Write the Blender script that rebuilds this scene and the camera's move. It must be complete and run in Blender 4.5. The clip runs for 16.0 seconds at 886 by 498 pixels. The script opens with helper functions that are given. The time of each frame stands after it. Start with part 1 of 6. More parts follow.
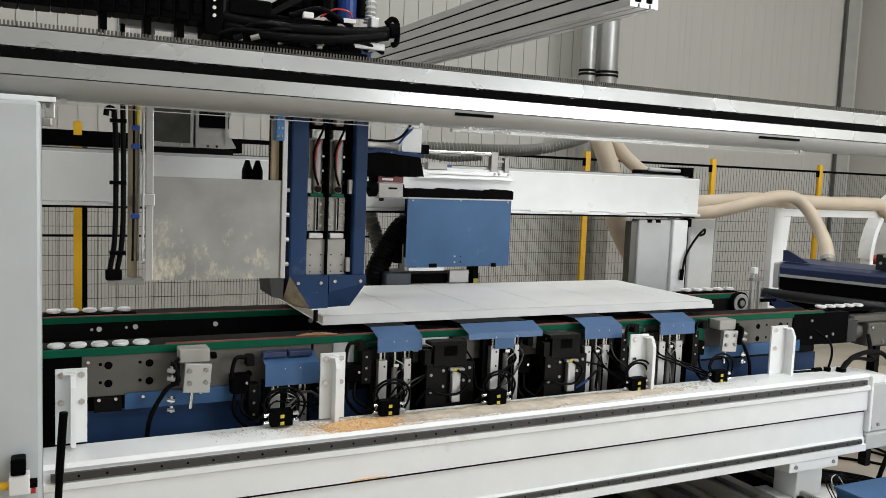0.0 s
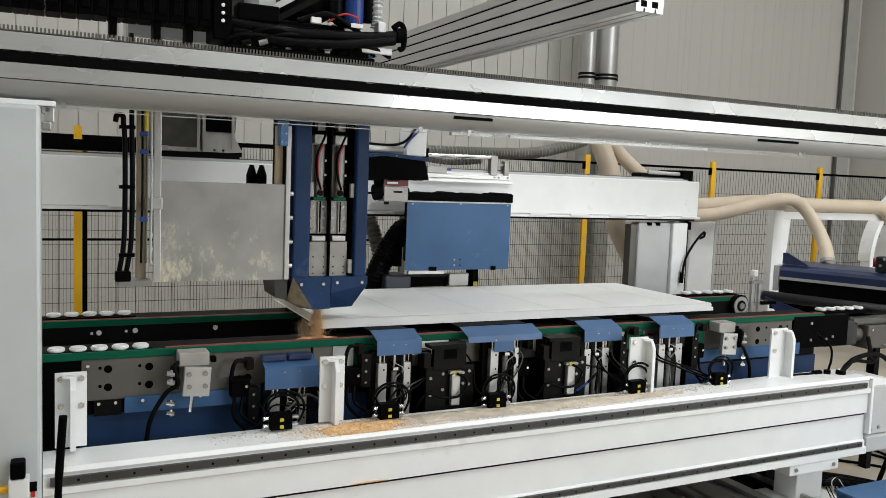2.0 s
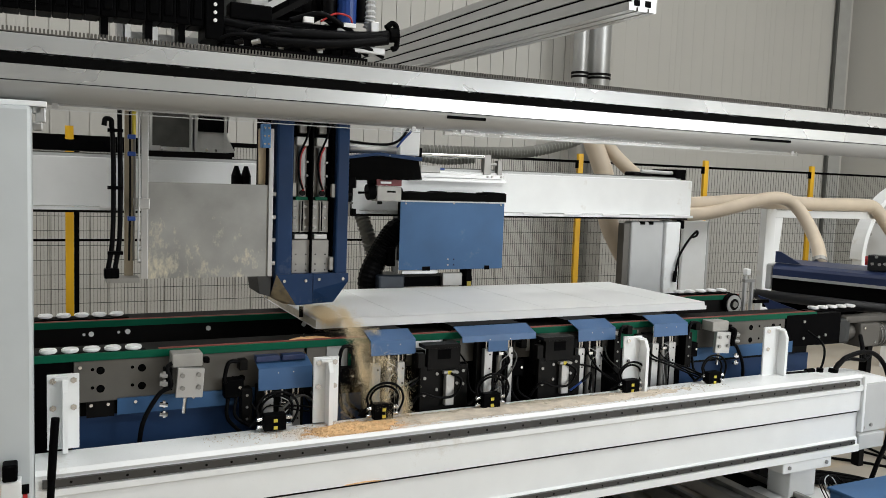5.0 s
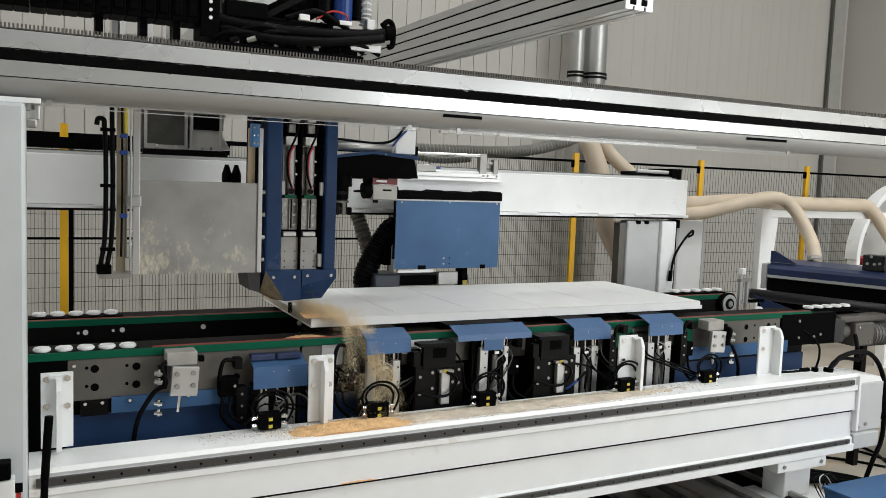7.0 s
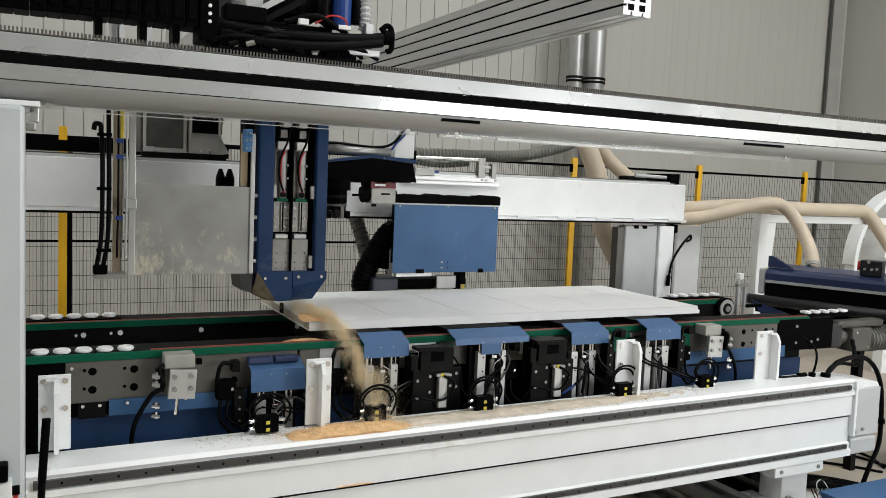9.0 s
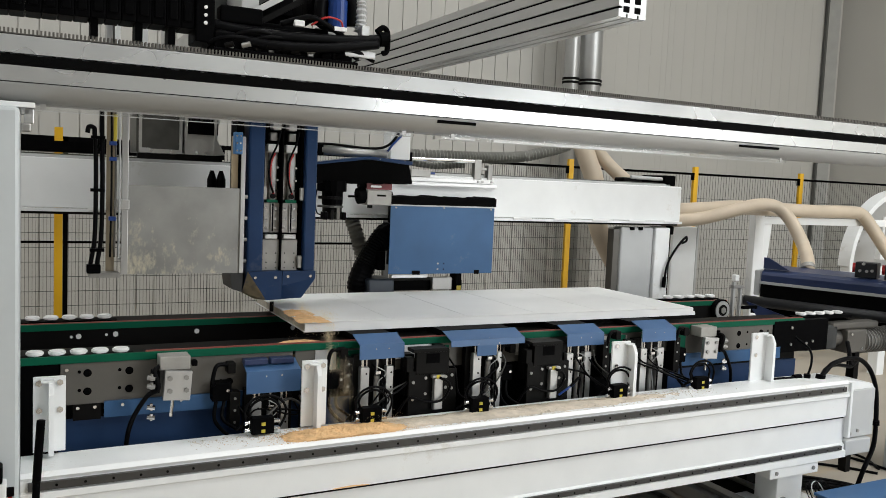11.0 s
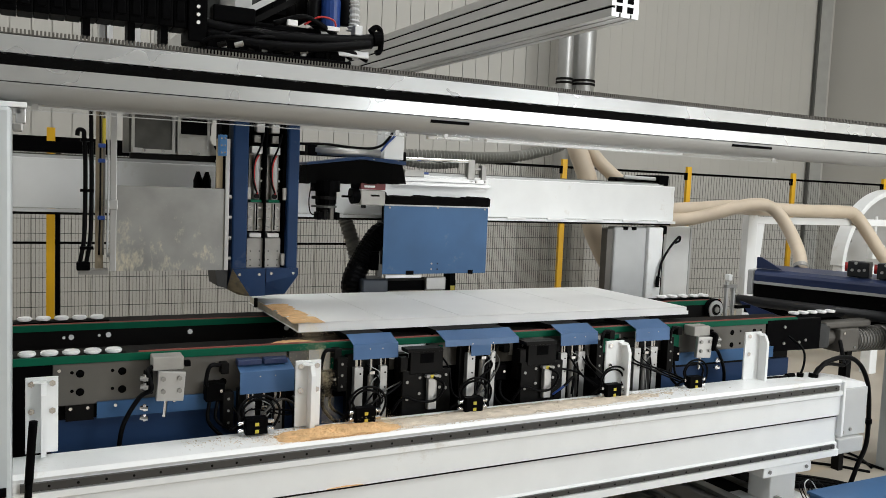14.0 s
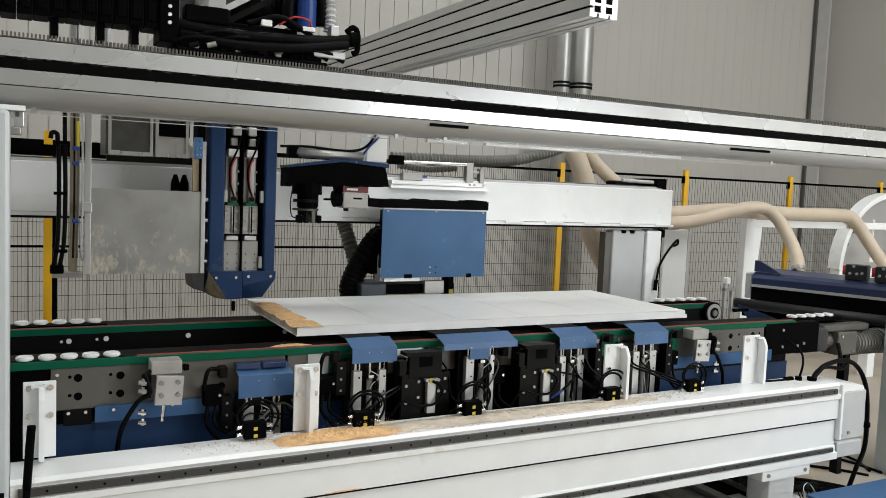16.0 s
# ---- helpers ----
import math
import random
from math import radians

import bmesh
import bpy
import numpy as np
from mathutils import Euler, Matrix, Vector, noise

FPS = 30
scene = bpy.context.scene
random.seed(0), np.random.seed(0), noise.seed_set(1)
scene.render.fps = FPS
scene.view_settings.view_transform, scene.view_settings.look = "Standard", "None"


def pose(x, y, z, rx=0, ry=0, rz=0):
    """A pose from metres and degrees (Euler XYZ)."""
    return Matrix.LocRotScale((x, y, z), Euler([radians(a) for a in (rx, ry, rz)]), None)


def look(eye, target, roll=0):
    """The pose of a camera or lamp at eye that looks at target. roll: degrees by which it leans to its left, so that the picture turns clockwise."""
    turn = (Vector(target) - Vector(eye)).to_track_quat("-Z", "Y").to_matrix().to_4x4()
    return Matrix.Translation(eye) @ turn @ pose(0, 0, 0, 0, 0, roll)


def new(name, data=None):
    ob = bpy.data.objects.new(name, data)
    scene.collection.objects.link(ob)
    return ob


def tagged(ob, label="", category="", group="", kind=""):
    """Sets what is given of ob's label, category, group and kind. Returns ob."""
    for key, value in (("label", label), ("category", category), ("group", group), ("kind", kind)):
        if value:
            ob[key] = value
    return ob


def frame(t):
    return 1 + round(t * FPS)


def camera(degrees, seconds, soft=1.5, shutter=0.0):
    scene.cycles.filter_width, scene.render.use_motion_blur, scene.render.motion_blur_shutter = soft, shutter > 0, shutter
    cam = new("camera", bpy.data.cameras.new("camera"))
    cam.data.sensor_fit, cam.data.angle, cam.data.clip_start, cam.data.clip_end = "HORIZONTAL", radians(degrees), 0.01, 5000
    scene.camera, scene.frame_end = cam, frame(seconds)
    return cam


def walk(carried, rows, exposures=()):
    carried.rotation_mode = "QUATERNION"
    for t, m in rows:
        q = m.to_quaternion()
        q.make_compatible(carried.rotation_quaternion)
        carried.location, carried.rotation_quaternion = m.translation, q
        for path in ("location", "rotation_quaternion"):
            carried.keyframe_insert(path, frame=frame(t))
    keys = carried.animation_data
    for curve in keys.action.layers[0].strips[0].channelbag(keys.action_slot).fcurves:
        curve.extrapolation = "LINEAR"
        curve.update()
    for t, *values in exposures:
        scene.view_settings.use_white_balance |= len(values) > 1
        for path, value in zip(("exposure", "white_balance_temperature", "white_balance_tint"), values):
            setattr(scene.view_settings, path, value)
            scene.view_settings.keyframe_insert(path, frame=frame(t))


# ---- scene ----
cam = camera(56.7, 16.0, soft=0.6, shutter=0.5)
PATH = [
    (0, (-1.009, -3.173, 1.579), (-0.139, -1.381, 1.399), 2.3),
    (0.5, (-1.008, -3.177, 1.578), (-0.129, -1.39, 1.401), 2.3),
    (1, (-1.005, -3.18, 1.578), (-0.129, -1.39, 1.403), 2.2),
    (1.5, (-1.005, -3.181, 1.578), (-0.135, -1.389, 1.406), 2.2),
    (2, (-1.006, -3.178, 1.579), (-0.137, -1.384, 1.407), 2.2),
    (2.5, (-1.007, -3.175, 1.581), (-0.139, -1.382, 1.409), 2.1),
    (3, (-1.011, -3.171, 1.581), (-0.14, -1.379, 1.41), 2.1),
    (3.5, (-1.009, -3.173, 1.581), (-0.131, -1.384, 1.41), 2.2),
    (4, (-1.005, -3.176, 1.58), (-0.125, -1.388, 1.409), 2.1),
    (6.5, (-1.008, -3.168, 1.581), (-0.118, -1.386, 1.406), 2.2),
    (7, (-1.004, -3.169, 1.577), (-0.111, -1.388, 1.403), 2.2),
    (7.5, (-1.003, -3.176, 1.577), (-0.11, -1.394, 1.405), 2.1),
    (8, (-1.004, -3.177, 1.579), (-0.111, -1.396, 1.408), 2.3),
    (8.5, (-1.002, -3.182, 1.577), (-0.11, -1.4, 1.411), 2.2),
    (9, (-1.004, -3.176, 1.577), (-0.108, -1.395, 1.413), 2.4),
    (11.5, (-1.001, -3.18, 1.58), (-0.096, -1.404, 1.42), 2.4),
    (12, (-1.004, -3.175, 1.579), (-0.096, -1.401, 1.42), 2.3),
    (12.5, (-1.005, -3.171, 1.582), (-0.093, -1.398, 1.42), 2.4),
    (13, (-1.005, -3.172, 1.578), (-0.09, -1.4, 1.418), 2.4),
    (13.5, (-1.003, -3.172, 1.579), (-0.086, -1.402, 1.418), 2.5),
    (14, (-1.0, -3.18, 1.576), (-0.084, -1.409, 1.417), 2.4),
    (14.5, (-1.0, -3.184, 1.576), (-0.085, -1.413, 1.42), 2.3),
    (15, (-0.999, -3.186, 1.577), (-0.085, -1.414, 1.423), 2.3),
    (15.5, (-1.003, -3.176, 1.576), (-0.085, -1.405, 1.425), 2.3),
    (16, (-1.006, -3.172, 1.577), (-0.083, -1.404, 1.426), 2.4),
]
walk(cam, [(t, look(eye, target, roll)) for t, eye, target, roll in PATH])


# ---- light ----
world = bpy.data.worlds.new("hall_air")
scene.world = world
world.use_nodes = True
sky = world.node_tree.nodes.new("ShaderNodeTexSky")
sky.sky_type, sky.sun_disc, sky.sun_elevation, sky.sun_rotation = "NISHITA", False, radians(40), radians(200)
world.node_tree.links.new(sky.outputs[0], world.node_tree.nodes["Background"].inputs[0])
world.node_tree.nodes["Background"].inputs[1].default_value = 0.1
scene.view_settings.exposure = 0.05


# ---- materials ----
def material(name, color, rough=0.5, metal=0.0, vary=0.06, scale=6.0, bump=0.02, fine=180.0, dirt=None, dirt_amount=0.0, dirt_scale=3.0, alpha=1.0, glow=0.0, shine=0.5):
    """A paint, metal or cloth with coarse and fine variation, relief and optional stains."""
    m = bpy.data.materials.new(name)
    m.use_nodes = True
    nt = m.node_tree
    n, link = nt.nodes, nt.links.new
    b = n["Principled BSDF"]
    co = n.new("ShaderNodeTexCoord")
    info = n.new("ShaderNodeObjectInfo")
    shift = n.new("ShaderNodeVectorMath")
    shift.operation = "ADD"
    link(co.outputs["Object"], shift.inputs[0])
    link(info.outputs["Random"], shift.inputs[1])
    big, small = n.new("ShaderNodeTexNoise"), n.new("ShaderNodeTexNoise")
    for tex, s, d in ((big, scale, 5), (small, fine, 3)):
        tex.inputs["Scale"].default_value, tex.inputs["Detail"].default_value = s, d
        link(shift.outputs[0], tex.inputs["Vector"])
    ramp = n.new("ShaderNodeMapRange")
    ramp.inputs["From Min"].default_value, ramp.inputs["From Max"].default_value = 0.3, 0.7
    ramp.inputs["To Min"].default_value, ramp.inputs["To Max"].default_value = 1 - vary, 1 + vary
    link(big.outputs[0], ramp.inputs["Value"])
    tone = n.new("ShaderNodeVectorMath")
    tone.operation = "SCALE"
    tone.inputs[0].default_value = color
    link(ramp.outputs[0], tone.inputs["Scale"])
    out = tone.outputs[0]
    if dirt:
        spots = n.new("ShaderNodeTexNoise")
        spots.inputs["Scale"].default_value, spots.inputs["Detail"].default_value, spots.inputs["Roughness"].default_value = dirt_scale, 9, 0.7
        link(shift.outputs[0], spots.inputs["Vector"])
        cut = n.new("ShaderNodeMapRange")
        cut.inputs["From Min"].default_value, cut.inputs["From Max"].default_value = 0.62 - 0.3 * dirt_amount, 0.78 - 0.2 * dirt_amount
        link(spots.outputs[0], cut.inputs["Value"])
        mix = n.new("ShaderNodeMix")
        mix.data_type = "RGBA"
        mix.inputs[7].default_value = (*dirt, 1)
        link(cut.outputs[0], mix.inputs[0])
        link(out, mix.inputs[6])
        out = mix.outputs[2]
    link(out, b.inputs["Base Color"])
    gloss = n.new("ShaderNodeMapRange")
    gloss.inputs["To Min"].default_value, gloss.inputs["To Max"].default_value = max(0.02, rough - 0.08), min(1, rough + 0.1)
    link(small.outputs[0], gloss.inputs["Value"])
    link(gloss.outputs[0], b.inputs["Roughness"])
    b.inputs["Metallic"].default_value = metal
    b.inputs["Specular IOR Level"].default_value = shine
    if bump:
        relief = n.new("ShaderNodeBump")
        relief.inputs["Strength"].default_value, relief.inputs["Distance"].default_value = bump, 0.004
        link(small.outputs[0], relief.inputs["Height"])
        link(relief.outputs[0], b.inputs["Normal"])
    if glow:
        b.inputs["Emission Color"].default_value, b.inputs["Emission Strength"].default_value = (*color, 1), glow
    if alpha < 1:
        b.inputs["Transmission Weight"].default_value, b.inputs["IOR"].default_value = 1.0, 1.18
    return m


WHITE = material("white_enamel", (0.85, 0.865, 0.865), 0.30, vary=0.03, bump=0.03, dirt=(0.55, 0.50, 0.42), dirt_amount=0.05)
GLOSS = material("satin_silver_lacquer", (0.66, 0.67, 0.665), 0.26, 0.72, vary=0.015, scale=1.5, bump=0.0, fine=3)
PRIMER = material("white_lacquer_panel", (0.86, 0.865, 0.86), 0.42, vary=0.015, bump=0.02)
HALLM = material("dark_unseen_hall", (0.24, 0.24, 0.23), 0.6, vary=0.05, scale=0.7)
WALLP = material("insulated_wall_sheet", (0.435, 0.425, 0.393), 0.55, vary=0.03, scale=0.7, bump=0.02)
# Grey-brown plate tone, taken darker for the shade on the conveyor sides.
SIDE = material("dull_grey_plate", (0.125, 0.117, 0.104), 0.5, 0.3, vary=0.12, bump=0.04, shine=0.35)
BOXZ = material("dull_zinc_box", (0.085, 0.085, 0.078), 0.45, 0.4, vary=0.2, scale=14, bump=0.03)
LIP = material("satin_grey_lacquer", (0.44, 0.44, 0.43), 0.42, 0.1, vary=0.02, scale=1.5, bump=0.0, fine=3)
STEEL = material("brushed_steel", (0.34, 0.335, 0.32), 0.42, 0.75, vary=0.08, bump=0.05)
GALV = material("worn_zinc_sheet", (0.345, 0.345, 0.33), 0.42, 0.6, vary=0.14, scale=7, bump=0.04)


def dust_film(m, color):
    """Fine sawdust clinging to a plate in flecks and runs, thickest along its lower edge where the cut throws it."""
    nt = m.node_tree
    n, link = nt.nodes, nt.links.new
    b = n["Principled BSDF"]
    co, cut = n.new("ShaderNodeTexCoord"), n.new("ShaderNodeMapRange")
    axes = n.new("ShaderNodeSeparateXYZ")
    link(co.outputs["Generated"], axes.inputs[0])
    fleck, cloud = n.new("ShaderNodeTexNoise"), n.new("ShaderNodeTexNoise")
    stretch = n.new("ShaderNodeMapping")
    stretch.inputs["Scale"].default_value = (1.0, 1.0, 0.55)
    link(co.outputs["Object"], stretch.inputs[0])
    for tex, s, d, r in ((fleck, 26.0, 8, 0.72), (cloud, 4.0, 4, 0.6)):
        tex.inputs["Scale"].default_value, tex.inputs["Detail"].default_value, tex.inputs["Roughness"].default_value = s, d, r
        link(stretch.outputs[0], tex.inputs["Vector"])
    reach = n.new("ShaderNodeMapRange")
    reach.inputs["From Min"].default_value, reach.inputs["From Max"].default_value = 0.95, 0.05
    reach.inputs["To Min"].default_value, reach.inputs["To Max"].default_value = -0.17, 0.10
    link(axes.outputs[2], reach.inputs["Value"])
    add, sum_ = n.new("ShaderNodeMath"), n.new("ShaderNodeMath")
    half = n.new("ShaderNodeMath")
    half.operation = "MULTIPLY"
    half.inputs[1].default_value = 0.6
    link(cloud.outputs[0], half.inputs[0])
    link(fleck.outputs[0], add.inputs[0])
    link(half.outputs[0], add.inputs[1])
    link(add.outputs[0], sum_.inputs[0])
    link(reach.outputs[0], sum_.inputs[1])
    cut.inputs["From Min"].default_value, cut.inputs["From Max"].default_value = 0.86, 1.03
    link(sum_.outputs[0], cut.inputs["Value"])
    mix = n.new("ShaderNodeMix")
    mix.data_type = "RGBA"
    mix.inputs[7].default_value = (*color, 1)
    link(cut.outputs[0], mix.inputs[0])
    link(b.inputs["Base Color"].links[0].from_socket, mix.inputs[6])
    link(mix.outputs[2], b.inputs["Base Color"])
    dull = n.new("ShaderNodeMapRange")
    dull.inputs["To Min"].default_value, dull.inputs["To Max"].default_value = 0.55, 0.0
    link(cut.outputs[0], dull.inputs["Value"])
    link(dull.outputs[0], b.inputs["Metallic"])


dust_film(GALV, (0.66, 0.61, 0.47))
ALU = material("anodised_aluminium", (0.54, 0.54, 0.535), 0.36, 0.7, vary=0.04, bump=0.03)
TAGY = material("yellow_tag", (0.62, 0.50, 0.05), 0.5)
BLUE = material("steel_blue_enamel", (0.040, 0.110, 0.238), 0.45, vary=0.08, bump=0.05, dirt=(0.20, 0.22, 0.24), dirt_amount=0.02, shine=0.3)
# Lighter copy of BLUE: stronger light on the press covers put into colour.
LITBLUE = material("lit_blue_enamel", (0.058, 0.135, 0.285), 0.42, vary=0.08, bump=0.05, dirt=(0.25, 0.25, 0.24), dirt_amount=0.03, shine=0.4)
DEEP = material("deep_blue_enamel", (0.009, 0.036, 0.108), 0.45, vary=0.12, bump=0.05, dirt=(0.10, 0.12, 0.16), dirt_amount=0.06, shine=0.25)
NAVY = material("navy_paint", (0.02, 0.035, 0.10), 0.35, vary=0.08)
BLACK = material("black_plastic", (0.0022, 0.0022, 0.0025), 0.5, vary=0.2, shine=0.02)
RUBBER = material("black_rubber", (0.0025, 0.0025, 0.003), 0.42, vary=0.2, bump=0.1, shine=0.07)
BRUSH = material("black_bristles", (0.0015, 0.0015, 0.0015), 0.95, vary=0.3, bump=0.4, fine=400, shine=0.1)
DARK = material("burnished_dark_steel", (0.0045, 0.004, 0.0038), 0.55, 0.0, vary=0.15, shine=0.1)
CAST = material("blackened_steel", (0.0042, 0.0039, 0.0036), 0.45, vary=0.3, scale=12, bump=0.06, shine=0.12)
GREEN = material("green_guide", (0.001, 0.095, 0.05), 0.5, vary=0.1, shine=0.15)
RAILM = material("dark_ground_rail", (0.058, 0.056, 0.053), 0.42, 0.25, vary=0.1)
SLIDE = material("ground_slide_plate", (0.36, 0.35, 0.325), 0.5, 0.25, vary=0.12, scale=14, bump=0.03)
POSTM = material("cool_grey_enamel", (0.54, 0.575, 0.59), 0.35, vary=0.04, bump=0.03)
GREYP = material("light_grey_enamel", (0.50, 0.51, 0.51), 0.4, vary=0.05, bump=0.03)
ZINCB = material("bright_zinc_sheet", (0.48, 0.48, 0.46), 0.42, 0.2, vary=0.1, scale=10)
RED = material("red_belt", (0.24, 0.050, 0.035), 0.6, vary=0.1)
DARKRED = material("dark_red_casting", (0.16, 0.022, 0.025), 0.5, vary=0.15)
REDP = material("red_plastic", (0.45, 0.02, 0.02), 0.4)
YELLOW = material("yellow_paint", (0.75, 0.42, 0.01), 0.4, vary=0.05)
CREAM = material("cream_hose", (0.56, 0.47, 0.36), 0.38, vary=0.08, bump=0.05)
GREYHOSE = material("grey_spiral_hose", (0.21, 0.21, 0.19), 0.5, vary=0.15)
CHROME = material("polished_steel", (0.75, 0.75, 0.75), 0.16, 1.0, vary=0.03, bump=0)
BLUEPL = material("blue_plastic", (0.008, 0.045, 0.22), 0.4)
SKYB = material("sky_blue_plastic", (0.06, 0.19, 0.42), 0.4)
WIRE = material("grey_wire", (0.06, 0.06, 0.055), 0.5, 0.1)
DUST = material("pale_sawdust", (0.72, 0.455, 0.225), 0.95, vary=0.15, scale=30, bump=0.6, fine=300)
SPRAY = material("flying_sawdust", (0.88, 0.74, 0.50), 0.95, vary=0.12, scale=30, bump=0)
GRIT = material("scattered_chips", (0.64, 0.56, 0.46), 0.95, vary=0.2, scale=20, bump=0.8, fine=250)
FLOORM = material("screed_floor", (0.46, 0.41, 0.34), 0.55, vary=0.10, scale=1.2, bump=0.05, dirt=(0.55, 0.42, 0.26), dirt_amount=0.15)
CLEAR = material("clear_acrylic", (0.95, 0.96, 0.96), 0.05, alpha=0.1, bump=0)
WOOD = material("pale_fibre_core", (0.60, 0.55, 0.46), 0.8, vary=0.12, scale=40)


# ---- mesh helpers ----
def box(bm, x0, x1, y0, y1, z0, z1, bevel=0.0, turn=None):
    """Adds a box, with bevelled edges if asked, to bm."""
    m = Matrix.Translation(((x0 + x1) / 2, (y0 + y1) / 2, (z0 + z1) / 2))
    if turn:
        m = m @ turn
    made = bmesh.ops.create_cube(bm, size=1, matrix=m @ Matrix.Diagonal((abs(x1 - x0), abs(y1 - y0), abs(z1 - z0), 1)))
    if bevel:
        edges = list({e for v in made["verts"] for e in v.link_edges})
        bmesh.ops.bevel(bm, geom=edges, offset=bevel, segments=2, affect="EDGES", profile=0.5)
    return bm


def cyl(bm, a, b, r, r2=None, seg=16):
    """Adds a capped cylinder or cone from a to b."""
    a, b = Vector(a), Vector(b)
    d = b - a
    m = Matrix.Translation((a + b) / 2) @ d.to_track_quat("Z", "Y").to_matrix().to_4x4()
    bmesh.ops.create_cone(bm, cap_ends=True, segments=seg, radius1=r, radius2=r if r2 is None else r2, depth=d.length, matrix=m)
    return bm


def prism(bm, outline, axis, a, b):
    """Extrudes a closed 2D outline from a to b along axis 0, 1 or 2."""
    rows = []
    for s in (a, b):
        row = []
        for u, v in outline:
            p = [u, v]
            p.insert(axis, s)
            row.append(bm.verts.new(p))
        rows.append(row)
    k = len(outline)
    for i in range(k):
        bm.faces.new((rows[0][i], rows[0][(i + 1) % k], rows[1][(i + 1) % k], rows[1][i]))
    bm.faces.new(rows[0][::-1])
    bm.faces.new(rows[1])
    bmesh.ops.recalc_face_normals(bm, faces=bm.faces[:])
    return bm


def spline(points, steps=8):
    """Catmull-Rom points through the given ones."""
    pts = [Vector(p) for p in points]
    pts = [2 * pts[0] - pts[1], *pts, 2 * pts[-1] - pts[-2]]
    out = []
    for i in range(1, len(pts) - 2):
        p0, p1, p2, p3 = pts[i - 1 : i + 3]
        for s in range(steps):
            t = s / steps
            out.append(0.5 * (2 * p1 + (p2 - p0) * t + (2 * p0 - 5 * p1 + 4 * p2 - p3) * t * t + (3 * p1 - p0 - 3 * p2 + p3) * t ** 3))
    out.append(pts[-2])
    return out


def tube(bm, points, r, seg=10, steps=8, ridge=0.0, pitch=0.02):
    """Adds a bent tube through points; ridge gives a corrugated hose."""
    line = spline(points, steps) if steps else [Vector(p) for p in points]
    if ridge:
        fine, carry = [line[0]], 0.0
        for a, b in zip(line, line[1:]):
            k = max(1, round((b - a).length / (pitch / 2)))
            fine += [a.lerp(b, i / k) for i in range(1, k + 1)]
        line = fine
    up, rings = None, []
    for i, p in enumerate(line):
        d = (line[min(i + 1, len(line) - 1)] - line[max(i - 1, 0)]).normalized()
        up = (up - d * up.dot(d)).normalized() if up else d.orthogonal().normalized()
        side = d.cross(up)
        rr = r - (ridge if ridge and i % 2 else 0)
        rings.append([bm.verts.new(p + rr * (math.cos(2 * math.pi * k / seg) * up + math.sin(2 * math.pi * k / seg) * side)) for k in range(seg)])
    for a, b in zip(rings, rings[1:]):
        for k in range(seg):
            bm.faces.new((a[k], a[(k + 1) % seg], b[(k + 1) % seg], b[k])).smooth = ridge < 0.003
    bm.faces.new(rings[0][::-1])
    bm.faces.new(rings[-1])
    return bm


def B(*boxes, bevel=0.0, turn=None):
    bm = bmesh.new()
    for b in boxes:
        box(bm, *b, bevel=bevel, turn=turn)
    return bm


def C(*cyls, seg=16):
    bm = bmesh.new()
    for c in cyls:
        cyl(bm, *c, seg=seg)
    return bm


def T(*tubes, **kw):
    bm = bmesh.new()
    for pts, r in tubes:
        tube(bm, pts, r, **kw)
    return bm


def mesh_object(name, bm, mat, smooth=False):
    me = bpy.data.meshes.new(name)
    bm.normal_update()
    if smooth:
        for f in bm.faces:
            f.smooth = True
    bm.to_mesh(me)
    bm.free()
    me.materials.append(mat)
    return new(name, me)


BASE = {}


def part(name, bm, mat, parent, label="", smooth=False):
    """One mesh object under a thing or a part. A thing made with base= takes its parts in world space."""
    if parent.name in BASE:
        bmesh.ops.translate(bm, vec=-BASE[parent.name], verts=bm.verts[:])
    ob = mesh_object(name, bm, mat, smooth)
    if parent.name in BASE:
        BASE[ob.name] = BASE[parent.name]
    ob.parent = parent
    if label:
        tagged(ob, label)
    return ob


def thing(name, label, category, group="", at=(0, 0, 0), base=None):
    ob = new(name)
    ob.empty_display_size = 0.1
    ob.location = base or at
    if base:
        BASE[ob.name] = Vector(base)
    return tagged(ob, label, category, group)


def studs(parent, places, r, mat, name="bolt", deep=0.006, seg=8, way=(0, -1, 0)):
    """Bolt heads or holes that share one mesh, each an object of its own."""
    base, first = BASE.get(parent.name, Vector()), None
    for p in places:
        if first is None:
            bm = bmesh.new()
            cyl(bm, (0, 0, 0), Vector(way) * deep, r, seg=seg)
            first = mesh_object(name, bm, mat)
            ob = first
        else:
            ob = new(name, first.data)
        ob.parent = parent
        ob.location = Vector(p) - base


def solid(name, bm, mat, label, category="", group="", kind="", smooth=False):
    return tagged(mesh_object(name, bm, mat, smooth), label, category, group, kind)


# ---- the hall ----
X0, X1, Y0, Y1, ZC = -9.0, 9.4, -9.0, 5.0, 7.0


